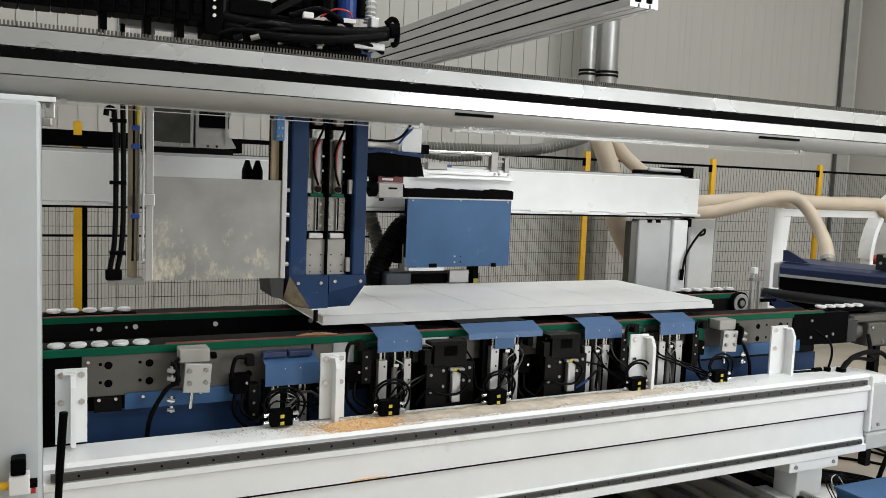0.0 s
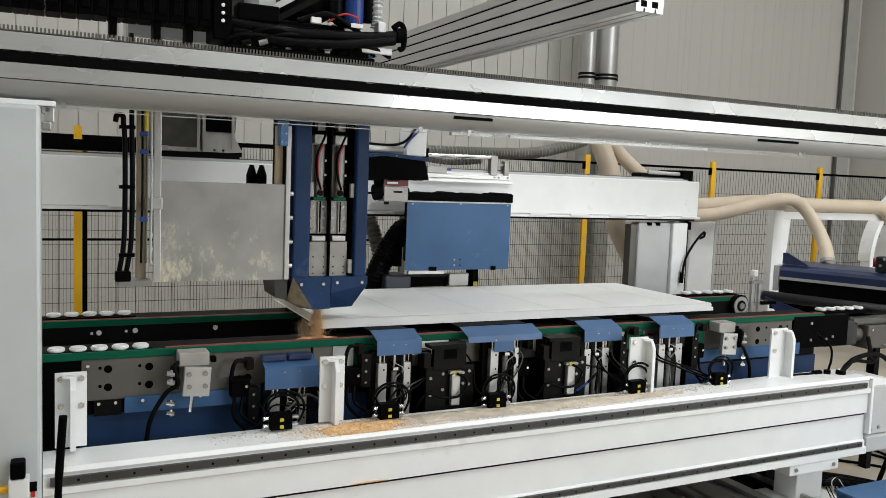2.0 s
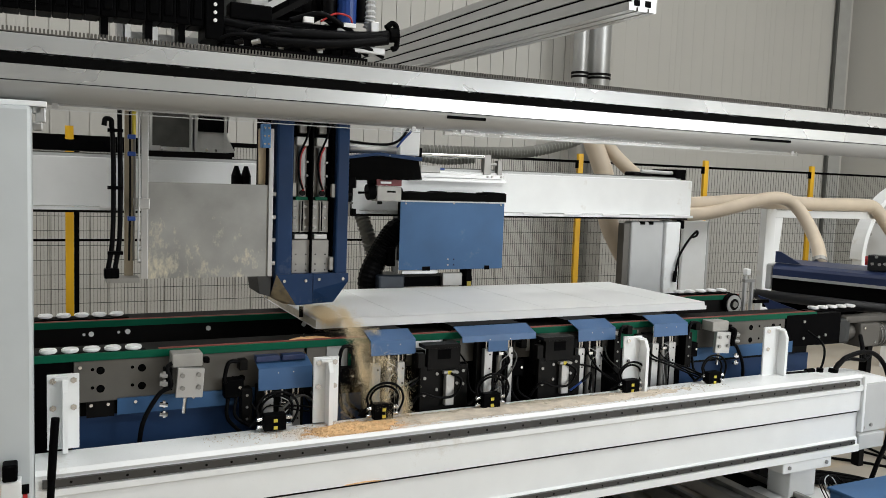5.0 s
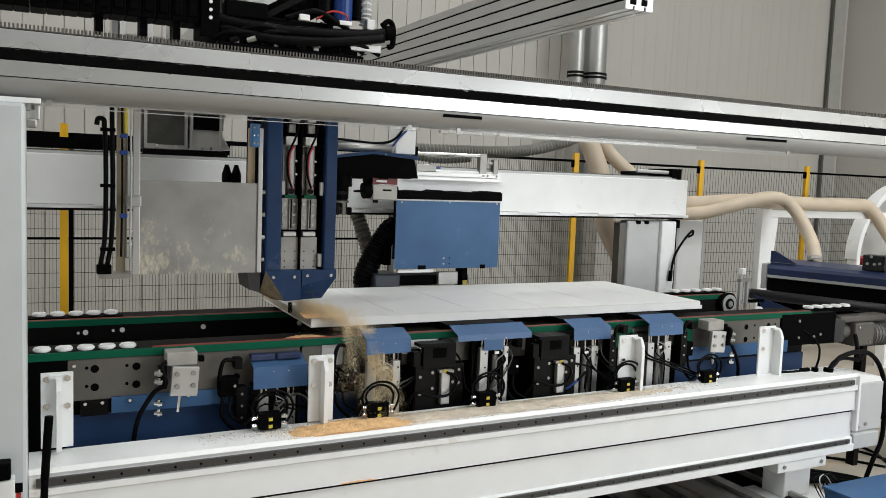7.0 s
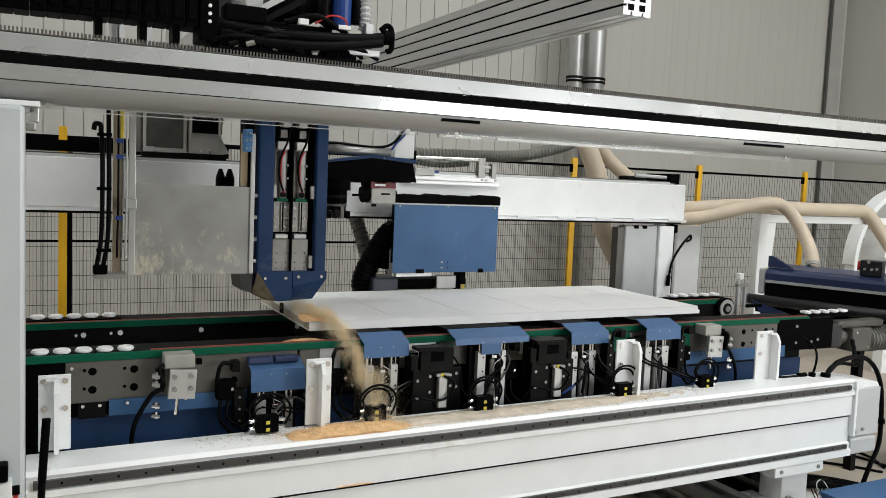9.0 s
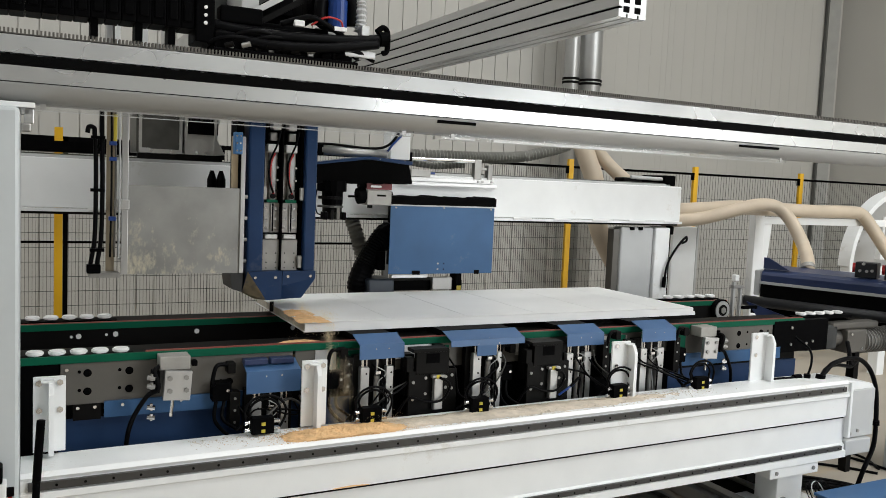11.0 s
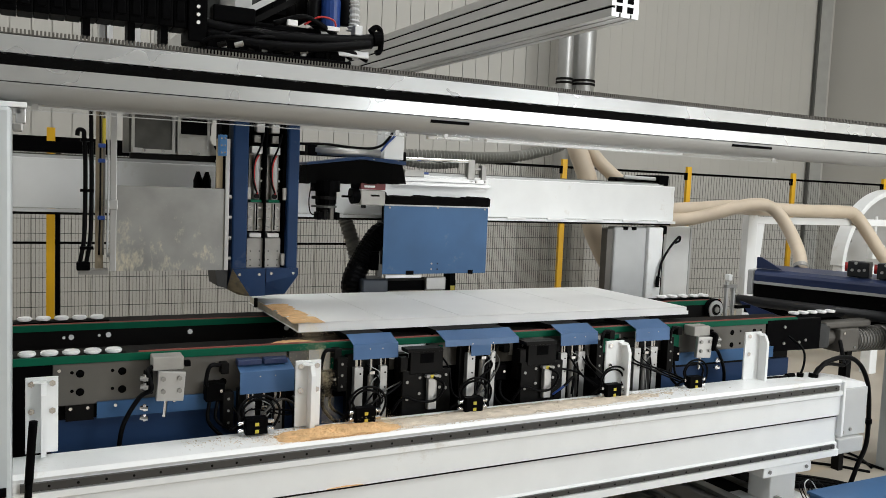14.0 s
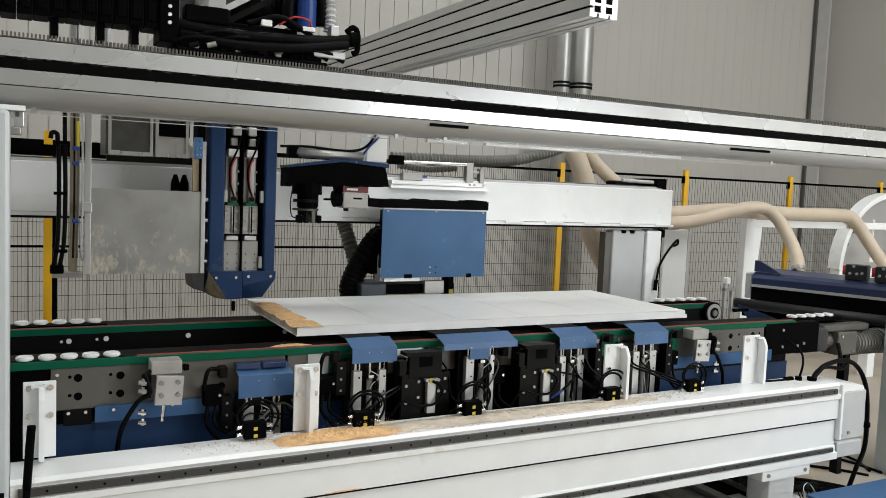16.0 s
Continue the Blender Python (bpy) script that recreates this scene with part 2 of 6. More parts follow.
def hall():
    solid("floor", B((X0, X1, Y0, Y1, -0.2, 0.0)), FLOORM, "pale dusty screed floor of a factory hall", kind="structure")
    back = solid("wall_north", B((X0, X1, Y1, Y1 + 0.2, 0, ZC)), WALLP, "pale grey insulated sheet wall behind the fence", kind="structure")
    # narrow ribs with a joint every 0.165 m where the wall is ribbed, broad flat ones further on
    x = X0
    ribs = []
    while x < 4.6:
        ribs.append((x + 0.004, min(x + 0.161, 4.6), Y1 - 0.012, Y1 - 0.001, 0.02, ZC - 0.02))
        x += 0.165
    bm = B(*ribs)
    part("wall_sheet", bm, WALLP, back)
    for a, b in ((4.603, 6.2), (6.203, 7.8), (7.803, 8.95)):
        n = round((b - a) / 0.09)
        w = (b - a) / n
        part("wall_sheet", B(*((a + w * k, a + w * (k + 1), Y1 - 0.010 - 0.0015 * (k % 2), Y1 - 0.001, 0.02, ZC - 0.02) for k in range(n))), WALLP, back)
    # South and west walls and ceiling are unseen; dark sheet cuts bounced light.
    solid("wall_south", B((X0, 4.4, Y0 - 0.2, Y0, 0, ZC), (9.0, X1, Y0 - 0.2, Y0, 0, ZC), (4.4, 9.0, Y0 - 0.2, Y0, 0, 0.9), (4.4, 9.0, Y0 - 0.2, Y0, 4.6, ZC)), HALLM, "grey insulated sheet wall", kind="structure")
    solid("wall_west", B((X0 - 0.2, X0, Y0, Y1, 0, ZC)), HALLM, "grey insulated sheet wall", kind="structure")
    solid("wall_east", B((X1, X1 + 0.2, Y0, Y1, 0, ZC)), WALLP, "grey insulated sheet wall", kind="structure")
    solid("ceiling", B((X0, X1, Y0, Y1, ZC, ZC + 0.2)), HALLM, "unseen dark sheet ceiling of the hall", kind="structure")
    col = tagged(thing("steel_column", "pale steel column with a dark edge in the corner", "column"), kind="structure")
    part("flange", B((9.02, 9.055, 4.94, 4.98, 0, ZC)), material("dark_column_edge", (0.07, 0.07, 0.065), 0.5), col)
    part("web", B((9.06, 9.30, 4.95, 4.98, 0, ZC)), material("pale_column_paint", (0.33, 0.33, 0.31), 0.5), col)


hall()


def lamp_power(x, y):
    """Strip light watts: rear left boosted to lift the wall, far corner kept weak."""
    if y < -2:
        return 108 if x > 0 else 54
    if y < 0:
        return 54 if x < 0 else 62 if x < 5 else 28
    return 200 if x < 0 else 66 if x < 5 else 26


def ceiling_light(x, y, long):
    t = thing("ceiling_light", "long white strip light under the hall ceiling", "lamp", "hall lights", (x, y, ZC - 0.1))
    part("housing", B((-long / 2, long / 2, -0.35, 0.35, 0.0, 0.1), bevel=0.01), WHITE, t)
    lamp = bpy.data.lights.new("strip", "AREA")
    lamp.shape, lamp.size, lamp.size_y, lamp.energy, lamp.color = "RECTANGLE", long, 0.6, lamp_power(x, y), (0.967, 0.975, 0.965)
    l = new("strip", lamp)
    l.location = (x, y, ZC - 0.13)


def big_window():
    """The glazed opening behind the camera, through which daylight falls in."""
    t = tagged(thing("window_south", "wide glazed opening in the hall wall", "window"), kind="structure")
    part("window_frame", B((4.4, 9.0, Y0 - 0.14, Y0 - 0.06, 0.9, 0.98), (4.4, 9.0, Y0 - 0.14, Y0 - 0.06, 4.52, 4.6), (4.4, 4.48, Y0 - 0.14, Y0 - 0.06, 0.98, 4.52), (8.92, 9.0, Y0 - 0.14, Y0 - 0.06, 0.98, 4.52)), WHITE, t)
    for x in (5.55, 6.7, 7.85):
        part("mullion", B((x - 0.03, x + 0.03, Y0 - 0.13, Y0 - 0.07, 0.98, 4.52)), WHITE, t)
    lamp = bpy.data.lights.new("daylight", "AREA")
    lamp.shape, lamp.size, lamp.size_y, lamp.energy, lamp.color = "RECTANGLE", 4.4, 3.5, 400, (0.95, 0.98, 1.0)
    l = new("daylight", lamp)
    l.matrix_world = look((6.7, Y0 - 0.03, 2.75), (6.7, 0, 2.75))


big_window()
for y in (-6.5, -3.5, -1.0, 2.6):
    for x in (-4.5, 2.3, 6.8):
        ceiling_light(x, y, 4.0)


# ---- lower and upper machine beams ----
def lower_beam():
    t = thing("lower_machine_beam", "long white welded machine beam strewn with sawdust", "machine beam")
    a, b = -1.02, 2.745
    bm = bmesh.new()
    prism(bm, [(-0.452, 0.634), (-0.44, 0.648), (-0.27, 0.648), (-0.27, 0.252), (-0.458, 0.252), (-0.458, 0.284), (-0.445, 0.289), (-0.445, 0.315), (-0.435, 0.322), (-0.435, 0.455), (-0.448, 0.462), (-0.448, 0.560), (-0.459, 0.568), (-0.459, 0.588), (-0.447, 0.592), (-0.447, 0.624)], 0, a, b)
    part("girder", bm, WHITE, t)
    part("rail", B((a + 0.02, b - 0.03, -0.460, -0.4475, 0.595, 0.620)), RAILM, t, "dark ground steel guide rail with bolt holes")
    part("rail", B((a + 0.02, b - 0.03, -0.457, -0.4455, 0.291, 0.312)), RAILM, t, "dark ground steel guide rail with bolt holes")
    # Dark strip draws the shade line cast by the ledge above.
    part("seam", B((a + 0.02, b - 0.02, -0.4465, -0.4355, 0.4545, 0.4595)), DARK, t)
    bm = bmesh.new()
    x = a + 0.10
    while x < b - 0.05:
        cyl(bm, (x, -0.4608, 0.608), (x, -0.4595, 0.608), 0.0045, seg=8)
        cyl(bm, (x, -0.4578, 0.301), (x, -0.4565, 0.301), 0.004, seg=8)
        x += 0.082
    tagged(part("rail_bolt", bm, BLACK, t), kind="stuff")
    part("leg", B((-0.95, -0.6, -0.44, -0.28, 0.0, 0.2515)), WHITE, t)
    part("end_plate", B((b, b + 0.018, -0.464, -0.25, 0.350, 0.640), bevel=0.003), WHITE, t)
    # Light grey carries the shade on the end box's face.
    part("end_box", B((b + 0.018, 2.985, -0.43, -0.29, 0.335, 0.588), bevel=0.006), GREYP, t, "end box toned light grey for its shaded face")
    bm = bmesh.new()
    prism(bm, [(b + 0.018, 0.589), (2.975, 0.589), (2.96, 0.612), (b + 0.018, 0.645)], 1, -0.425, -0.27)
    part("end_cap", bm, WHITE, t)
    part("end_foot", B((b + 0.004, 2.945, -0.452, -0.30, 0.252, 0.332), bevel=0.006), GREYP, t)
    for x, z in ((2.79, 0.575), (2.80, 0.36), (2.86, 0.37)):
        part("bolt", C(((x, -0.438, z), (x, -0.429, z), 0.009)), STEEL, t)
    t.matrix_basis = Matrix.Translation((0.43, 0, 0.6)) @ Matrix.Rotation(-0.006, 4, "Y") @ Matrix.Translation((-0.43, 0, -0.6))
    return t


lower_beam()


def upper_beam():
    t = thing("upper_machine_beam", "long glossy white overhead beam with a toothed rack", "machine beam")
    a, b = -2.2, 4.2
    bm = bmesh.new()
    prism(bm, [(-0.45, 1.902), (-0.442, 1.955), (-0.40, 1.958), (-0.15, 1.958), (-0.15, 1.8185), (-0.452, 1.8185), (-0.452, 1.866), (-0.43, 1.868), (-0.43, 1.900)], 0, a, b)
    lip = bmesh.new()
    curve = [(-0.37 - 0.0805 * math.cos(q), 1.8175 - 0.0555 * math.sin(q)) for q in np.linspace(0, math.pi / 2, 15)]
    prism(lip, [(-0.15, 1.8175), (-0.15, 1.77), *curve[::-1]], 0, a, b)
    for f in lip.faces:
        f.smooth = f.calc_area() < 0.2
    part("under_lip", lip, LIP, t, "satin grey rounded lower edge")
    part("girder", bm, GLOSS, t)
    bm = bmesh.new()
    x = a
    while x < b:
        w = random.uniform(0.008, 0.02)
        h = random.uniform(-0.002, 0.003)
        box(bm, x, x + w, -0.4515, -0.431, 1.8685, 1.8985 + h)
        x += w
    part("brush_seal", bm, BRUSH, t, "black bristle seal along the slot")
    # Dark joint between girder and under lip.
    part("seam", B((a, b, -0.4525, -0.4515, 1.8178, 1.8205)), DARK, t)
    bm = B((a, b, -0.435, -0.41, 1.9585, 1.9615))
    x = a
    while x < b:
        box(bm, x, x + 0.0052, -0.437, -0.41, 1.9615, 1.9745)
        x += 0.0108
    part("toothed_rack", bm, SIDE, t, "grey steel gear rack with fine teeth")
    return t


upper_beam()


def guard_strip(a, b):
    """The clear splash strip that hangs under the upper beam."""
    t = thing("splash_strip", "clear acrylic strip hanging under the overhead beam", "guard", "splash strips", base=(a, -0.416, 1.76))
    part("pane", B((a, b, -0.418, -0.414, 1.743, 1.7615)), CLEAR, t).visible_shadow = False
    # Opaque pale lines stand in for the pane's bright edges.
    part("pane_edge", B((a, b, -0.4185, -0.4135, 1.7405, 1.7428), (a, b, -0.4195, -0.4182, 1.7535, 1.7550)), LIP, t)
    for x in (a + 0.04, b - 0.04):
        part("clip", B((x - 0.008, x + 0.008, -0.4225, -0.4197, 1.745, 1.7615)), STEEL, t)
    return t


guard_strip(-1.0, 0.26)
guard_strip(0.38, 2.2)


def post(x0, x1, name_label, y0=-0.50, y1=-0.14):
    t = thing("machine_post", name_label, "post", "machine posts")
    part("upright", B((x0, x1, y0, y1, 0.0, 1.745), bevel=0.012), POSTM, t)
    part("head_plate", B((x0 - 0.02, x1 + 0.04, max(y0, -0.47), y1 - 0.01, 1.7455, 1.761), bevel=0.002), WHITE, t)
    return t


post(-1.40, -1.022, "broad white square machine post")
post(3.53, 3.85, "broad white square machine post", -0.335, -0.135)


# ---- panel ----
def door_panel():
    t = thing("door_leaf", "white grooved door leaf lying flat on the conveyors", "door leaf", at=(0, 0, 0.95))
    part("core", B((0.004, 2.07, 0.004, 0.796, 0.004, 0.036)), WOOD, t, "pale wood fibre core at the cut end")
    bm = bmesh.new()
    xs = [0.0, 0.385, 0.755, 1.125, 1.495, 1.865, 2.085]
    for u, v in zip(xs, xs[1:]):
        box(bm, u + 0.0015, v - 0.0015, 0.0, 0.80, 0.036, 0.040)
    box(bm, 0.0, 2.085, 0.0, 0.80, 0.0355, 0.0375)
    part("top_skin", bm, PRIMER, t)
    part("bottom_skin", B((0.0, 2.1, 0.0, 0.80, 0.0, 0.004)), PRIMER, t)
    part("edge_band", B((0.002, 2.086, -0.001, 0.004, 0.004, 0.0355)), PRIMER, t)
    part("edge_band", B((2.07, 2.0865, 0.004, 0.80, 0.018, 0.0355)), PRIMER, t)
    part("rebate", B((2.07, 2.10, 0.0, 0.80, 0.004, 0.018)), PRIMER, t)
    return t


door_panel()


# ---- rear beam ----
def rear_beam():
    t = thing("rear_machine_beam", "long white rear machine beam with cover strip", "machine beam")
    part("girder", B((-2.6, 2.885, 1.0, 1.32, 1.388, 1.618), bevel=0.006), WHITE, t)
    part("lip", B((-2.6, 2.893, 0.985, 1.0, 1.371, 1.387)), WHITE, t)
    for k in range(13):
        x = -0.75 + 0.29 * k
        part("lip_clip", B((x, x + 0.13, 0.976, 0.985, 1.379, 1.393), bevel=0.003), PRIMER, t)
    part("cable_duct", B((-2.6, -0.12, 1.02, 1.24, 1.645, 1.695)), BLACK, t)
    part("cable_tray", B((-2.6, 2.80, 1.03, 1.25, 1.619, 1.638), bevel=0.004), BOXZ, t)
    part("tray_edge", B((-2.6, 2.80, 1.02, 1.029, 1.6185, 1.632)), GREYP, t)
    part("tray_end", B((2.76, 2.845, 1.02, 1.26, 1.621, 1.690), bevel=0.004), BLACK, t)
    part("tray_tube", C(((2.50, 1.06, 1.668), (2.76, 1.06, 1.664), 0.012), seg=12), GREYP, t)
    part("under_rail", B((-2.6, 2.88, 1.02, 1.1, 1.358, 1.370)), DARK, t)
    part("column_side", B((2.365, 2.412, 1.03, 1.09, 0.0, 1.33)), SIDE, t)
    part("column", B((2.413, 2.68, 1.015, 1.10, 0.0, 1.345), bevel=0.012), GREYP, t, "light grey sheet column")
    part("column_fitting", C(((2.50, 1.03, 1.345), (2.50, 1.03, 1.325), 0.025), ((2.57, 1.03, 1.345), (2.57, 1.03, 1.325), 0.025)), BLACK, t)
    # Black block stands in for the dark gap beside the column.
    part("column_gap", B((2.806, 2.86, 1.05, 1.2, 0.0, 1.345)), BLACK, t)
    part("column_cover", B((2.682, 2.805, 0.995, 1.12, 0.0, 1.345), bevel=0.008), WHITE, t)
    part("column_plug", B((2.81, 2.84, 1.0, 1.05, 1.30, 1.356), bevel=0.006), BLACK, t)
    part("cabinet", B((3.09, 3.318, 1.28, 1.45, 0.0, 1.34), bevel=0.008), WHITE, t)
    part("cabinet_edge", B((3.322, 3.34, 1.285, 1.42, 0.0, 1.335)), GREYP, t)
    return t


rear_beam()


def hood():
    t = thing("blue_hood", "steel blue sheet hood with a black bristle top", "machine hood")
    part("front_sheet", B((0.68, 1.303, 0.748, 0.752, 1.09, 1.455), bevel=0.0015), BLUE, t)
    part("body", B((0.76, 1.29, 0.753, 0.97, 1.12, 1.44)), DARK, t)
    for x, w in ((0.815, 0.045), (1.19, 0.03)):
        part("tab", B((x, x + w, 0.7445, 0.7475, 1.086, 1.108)), BLACK, t)
    part("top_flange", B((0.682, 1.301, 0.746, 0.7475, 1.449, 1.4555)), GREYP, t)
    bm = bmesh.new()
    x = 0.66
    while x < 1.315:
        w = random.uniform(0.006, 0.014)
        box(bm, x, x + w, 0.755, 0.95, 1.456, 1.499 + 0.016 * noise.noise((x * 9, 0, 0)) + 0.006 * noise.noise((x * 40, 3, 0)) + random.uniform(-0.002, 0.002))
        x += w
    part("bristles", bm, BRUSH, t)
    for x, z in ((0.71, 1.44), (0.99, 1.445), (1.28, 1.442), (0.965, 1.145), (0.965, 1.115), (1.0, 1.145), (1.0, 1.115)):
        part("screw", C(((x, 0.7475, z), (x, 0.744, z), 0.005 if x < 1.0 or z > 1.2 else 0.0035), seg=10), STEEL if x < 1.0 or z > 1.2 else DARK, t)
    return t


hood()


# ---- conveyors ----
def front_conveyor():
    t = thing("front_conveyor", "low belt conveyor with red belt and green guide", "conveyor")
    part("belt", B((-0.62, 2.78, -0.1115, -0.092, 0.9205, 0.931)), RED, t)
    part("guide", B((-1.25, 2.78, -0.124, -0.112, 0.902, 0.929), bevel=0.002), GREEN, t)
    for a, b, z in ((-0.90, -0.08, 0.755), (-0.07, 0.10, 0.79), (0.105, 0.28, 0.79), (0.30, 0.98, 0.80), (0.985, 1.92, 0.80), (1.93, 2.545, 0.77)):
        part("side_plate", B((a, b, -0.118, -0.10, z, 0.901), bevel=0.0015), SIDE, t)
    studs(t, [(x, -0.118, z) for x in (-0.814, -0.677, -0.323, 2.30, 2.46) for z in (0.865, 0.80)], 0.014, BLACK, "hole", 0.001, 14)
    studs(t, [(x, -0.118, z) for x in (-0.84, -0.709, -0.355, 2.36, 2.51) for z in (0.87, 0.805)], 0.006, BLACK, "hole", 0.001, 10)
    # Added black sheet that darkens the space behind the press units.
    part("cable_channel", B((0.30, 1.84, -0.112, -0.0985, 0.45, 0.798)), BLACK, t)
    part("leg", B((-1.2, -1.0, -0.06, 0.02, 0.0, 0.33)), DARK, t)
    part("leg", B((2.5, 2.7, -0.06, 0.02, 0.0, 0.33)), DARK, t)
    part("bracket", B((-0.86, -0.77, -0.124, -0.119, 0.70, 0.755)), DARK, t)
    studs(t, [(-0.845, -0.124, 0.745), (-0.79, -0.124, 0.745), (-0.70, -0.131, 0.748), (-0.50, -0.131, 0.748), (-0.35, -0.131, 0.748), (-0.88, -0.119, 0.88)], 0.006, CHROME)
    part("end_block", B((-1.3, -0.905, -0.122, -0.096, 0.30, 0.915)), BLACK, t)
    part("end_block", B((2.55, 2.97, -0.125, -0.08, 0.748, 0.918)), BLACK, t)
    # Pale strips paint a bright reflection onto the side plates.
    part("pale_strip", B((0.34, 0.545, -0.1225, -0.1185, 0.845, 0.9015)), WHITE, t)
    part("pale_strip", B((0.01, 0.095, -0.1225, -0.1185, 0.815, 0.9015)), GREYP, t)
    part("pale_strip", B((0.93, 1.0, -0.1275, -0.1240, 0.83, 0.891)), SLIDE, t)
    part("pale_strip", B((1.40, 1.56, -0.1225, -0.1185, 0.855, 0.891)), SLIDE, t)
    studs(t, [(2.68, -0.126, 0.88), (2.68, -0.126, 0.79), (2.80, -0.126, 0.79), (2.85, -0.126, 0.80)], 0.008, STEEL)
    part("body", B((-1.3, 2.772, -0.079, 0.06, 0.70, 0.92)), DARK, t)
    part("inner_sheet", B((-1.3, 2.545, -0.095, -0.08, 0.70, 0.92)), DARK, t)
    part("skirt", B((-0.76, -0.10, -0.130, -0.119, 0.705, 0.762)), BLUE, t)
    part("skirt", B((1.90, 2.60, -0.130, -0.119, 0.720, 0.780)), BLUE, t)
    for x in (0.10, 0.50, 0.99, 1.45, 1.83):
        part("guide_block", B((x, x + 0.10, -0.1235, -0.1185, 0.80, 0.8925)), GREEN, t)
    part("plastic_strip", B((-0.28, -0.19, -0.17, -0.13, 0.868, 0.890), bevel=0.003), NAVY, t)
    part("plastic_strip", B((-0.18, -0.09, -0.17, -0.13, 0.868, 0.890), bevel=0.003), NAVY, t)
    # Trough's dark blue is deepened for the shade under the conveyor.
    part("trough", B((-1.3, 2.772, -0.09, 0.05, 0.33, 0.699)), material("shaded_blue_sheet", (0.019, 0.050, 0.128), 0.45, vary=0.12, scale=4, shine=0.3), t)
    return t


front_conveyor()


def rear_conveyor():
    t = thing("rear_conveyor", "rear belt conveyor with dark steel inner side", "conveyor")
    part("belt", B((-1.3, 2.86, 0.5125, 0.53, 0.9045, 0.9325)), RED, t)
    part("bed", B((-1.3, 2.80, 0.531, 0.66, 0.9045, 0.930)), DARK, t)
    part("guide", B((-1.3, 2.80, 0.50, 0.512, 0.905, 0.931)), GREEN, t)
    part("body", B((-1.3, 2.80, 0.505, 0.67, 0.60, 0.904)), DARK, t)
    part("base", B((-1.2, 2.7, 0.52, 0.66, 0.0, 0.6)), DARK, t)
    studs(t, [(-0.811, 0.505, 0.877), (-0.668, 0.505, 0.881), (-0.333, 0.505, 0.879), (-0.332, 0.505, 0.815), (0.102, 0.505, 0.876), (0.104, 0.505, 0.82)], 0.011, PRIMER)
    studs(t, [(-0.839, 0.505, 0.876), (-0.704, 0.505, 0.88), (-0.36, 0.505, 0.815)], 0.006, PRIMER)
    part("wheel", C(((2.777, 0.50, 0.878), (2.777, 0.47, 0.878), 0.066), seg=28), BLACK, t)
    part("hub", C(((2.777, 0.472, 0.878), (2.777, 0.463, 0.878), 0.056), seg=24), ALU, t)
    part("hub_ring", C(((2.777, 0.463, 0.878), (2.777, 0.461, 0.878), 0.034), seg=24), DARK, t)
    part("hub_nut", C(((2.777, 0.463, 0.878), (2.777, 0.454, 0.878), 0.020), seg=6), STEEL, t)
    return t


rear_conveyor()


# ---- fence ----
ZF = 0.137


def fence():
    t = thing("mesh_fence", "welded wire safety fence on yellow posts", "fence")
    xs = (-2.6, -0.83, 1.4, 3.045, 4.428, 5.807, 7.2)
    for x in xs[1:]:
        if x == 1.4:
            part("post", B((x - 0.02, x + 0.02, 2.48, 2.52, 0, 1.80)), WIRE, t)
        else:
            part("post", B((x - 0.024, x + 0.024, 2.485, 2.515, 0, 1.82)), YELLOW, t, "yellow painted post")
            if x < 0:
                part("frame_bar", B((x + 0.026, x + 0.055, 2.49, 2.515, 0.05, 1.765)), BLACK, t)
            else:
                part("clamp", B((x - 0.03, x - 0.025, 2.48, 2.52, 1.70, 1.765)), BLACK, t)
    part("top_rail", B((-6, 1.9, 2.49, 2.52, 1.735, 1.765)), BLACK, t)
    part("top_rail", B((1.9, 8.5, 2.495, 2.515, 1.745, 1.765)), BLACK, t)
    part("mid_rail", B((-6, 1.9, 2.50, 2.515, 1.095, 1.11)), BLACK, t)
    bm = bmesh.new()
    x = -6.0
    while x < 8.5:
        box(bm, x, x + (0.0024 if x < 3 else 0.0017), 2.502, 2.5045, 0.1, 1.75)
        x += 0.0205 if x < 3 else 0.034
    for k in range(16):
        box(bm, -6, 8.5, 2.5065, 2.510, ZF + 0.093 * k, ZF + 0.0035 + 0.093 * k)
    tagged(part("wire_mesh", bm, WIRE, t), kind="stuff")
    return t


fence()


# ---- stations along the front conveyor ----
def cable(t, pts, r=0.006, mat=None, name="cable"):
    return part(name, T((pts, r), seg=7), mat or RUBBER, t)


def support_foot(x0, x1, mirrored):
    t = thing("support_foot", "white welded support foot bolted on the beam", "bracket", "support feet", base=(x0, -0.28, 0.65))
    part("plate", B((x0, x1, -0.286, -0.276, 0.6505, 0.90), bevel=0.002), WHITE, t)
    w = x1 - x0
    bm = bmesh.new()
    c = x0 + w * (0.55 if not mirrored else 0.95)
    prism(bm, [(-0.286, 0.651), (-0.335, 0.651), (-0.335, 0.85), (-0.318, 0.885), (-0.286, 0.885)], 0, c - 0.008, c + 0.008)
    part("rib", bm, WHITE, t)
    part("cap", B((c - 0.03, c + 0.01, -0.31, -0.286, 0.885, 0.892)), WHITE, t)
    studs(t, [(x0 + w * u, -0.287, z) for u in ((0.18, 0.82) if not mirrored else (0.22,)) for z in (0.88, 0.79)], 0.0105, CHROME, "bolt", 0.006, 6)
    return t


for a, b, m in ((-0.985, -0.889, False), (-0.093, 0.004, False), (1.345, 1.447, True), (2.215, 2.325, True)):
    support_foot(a, b, m)


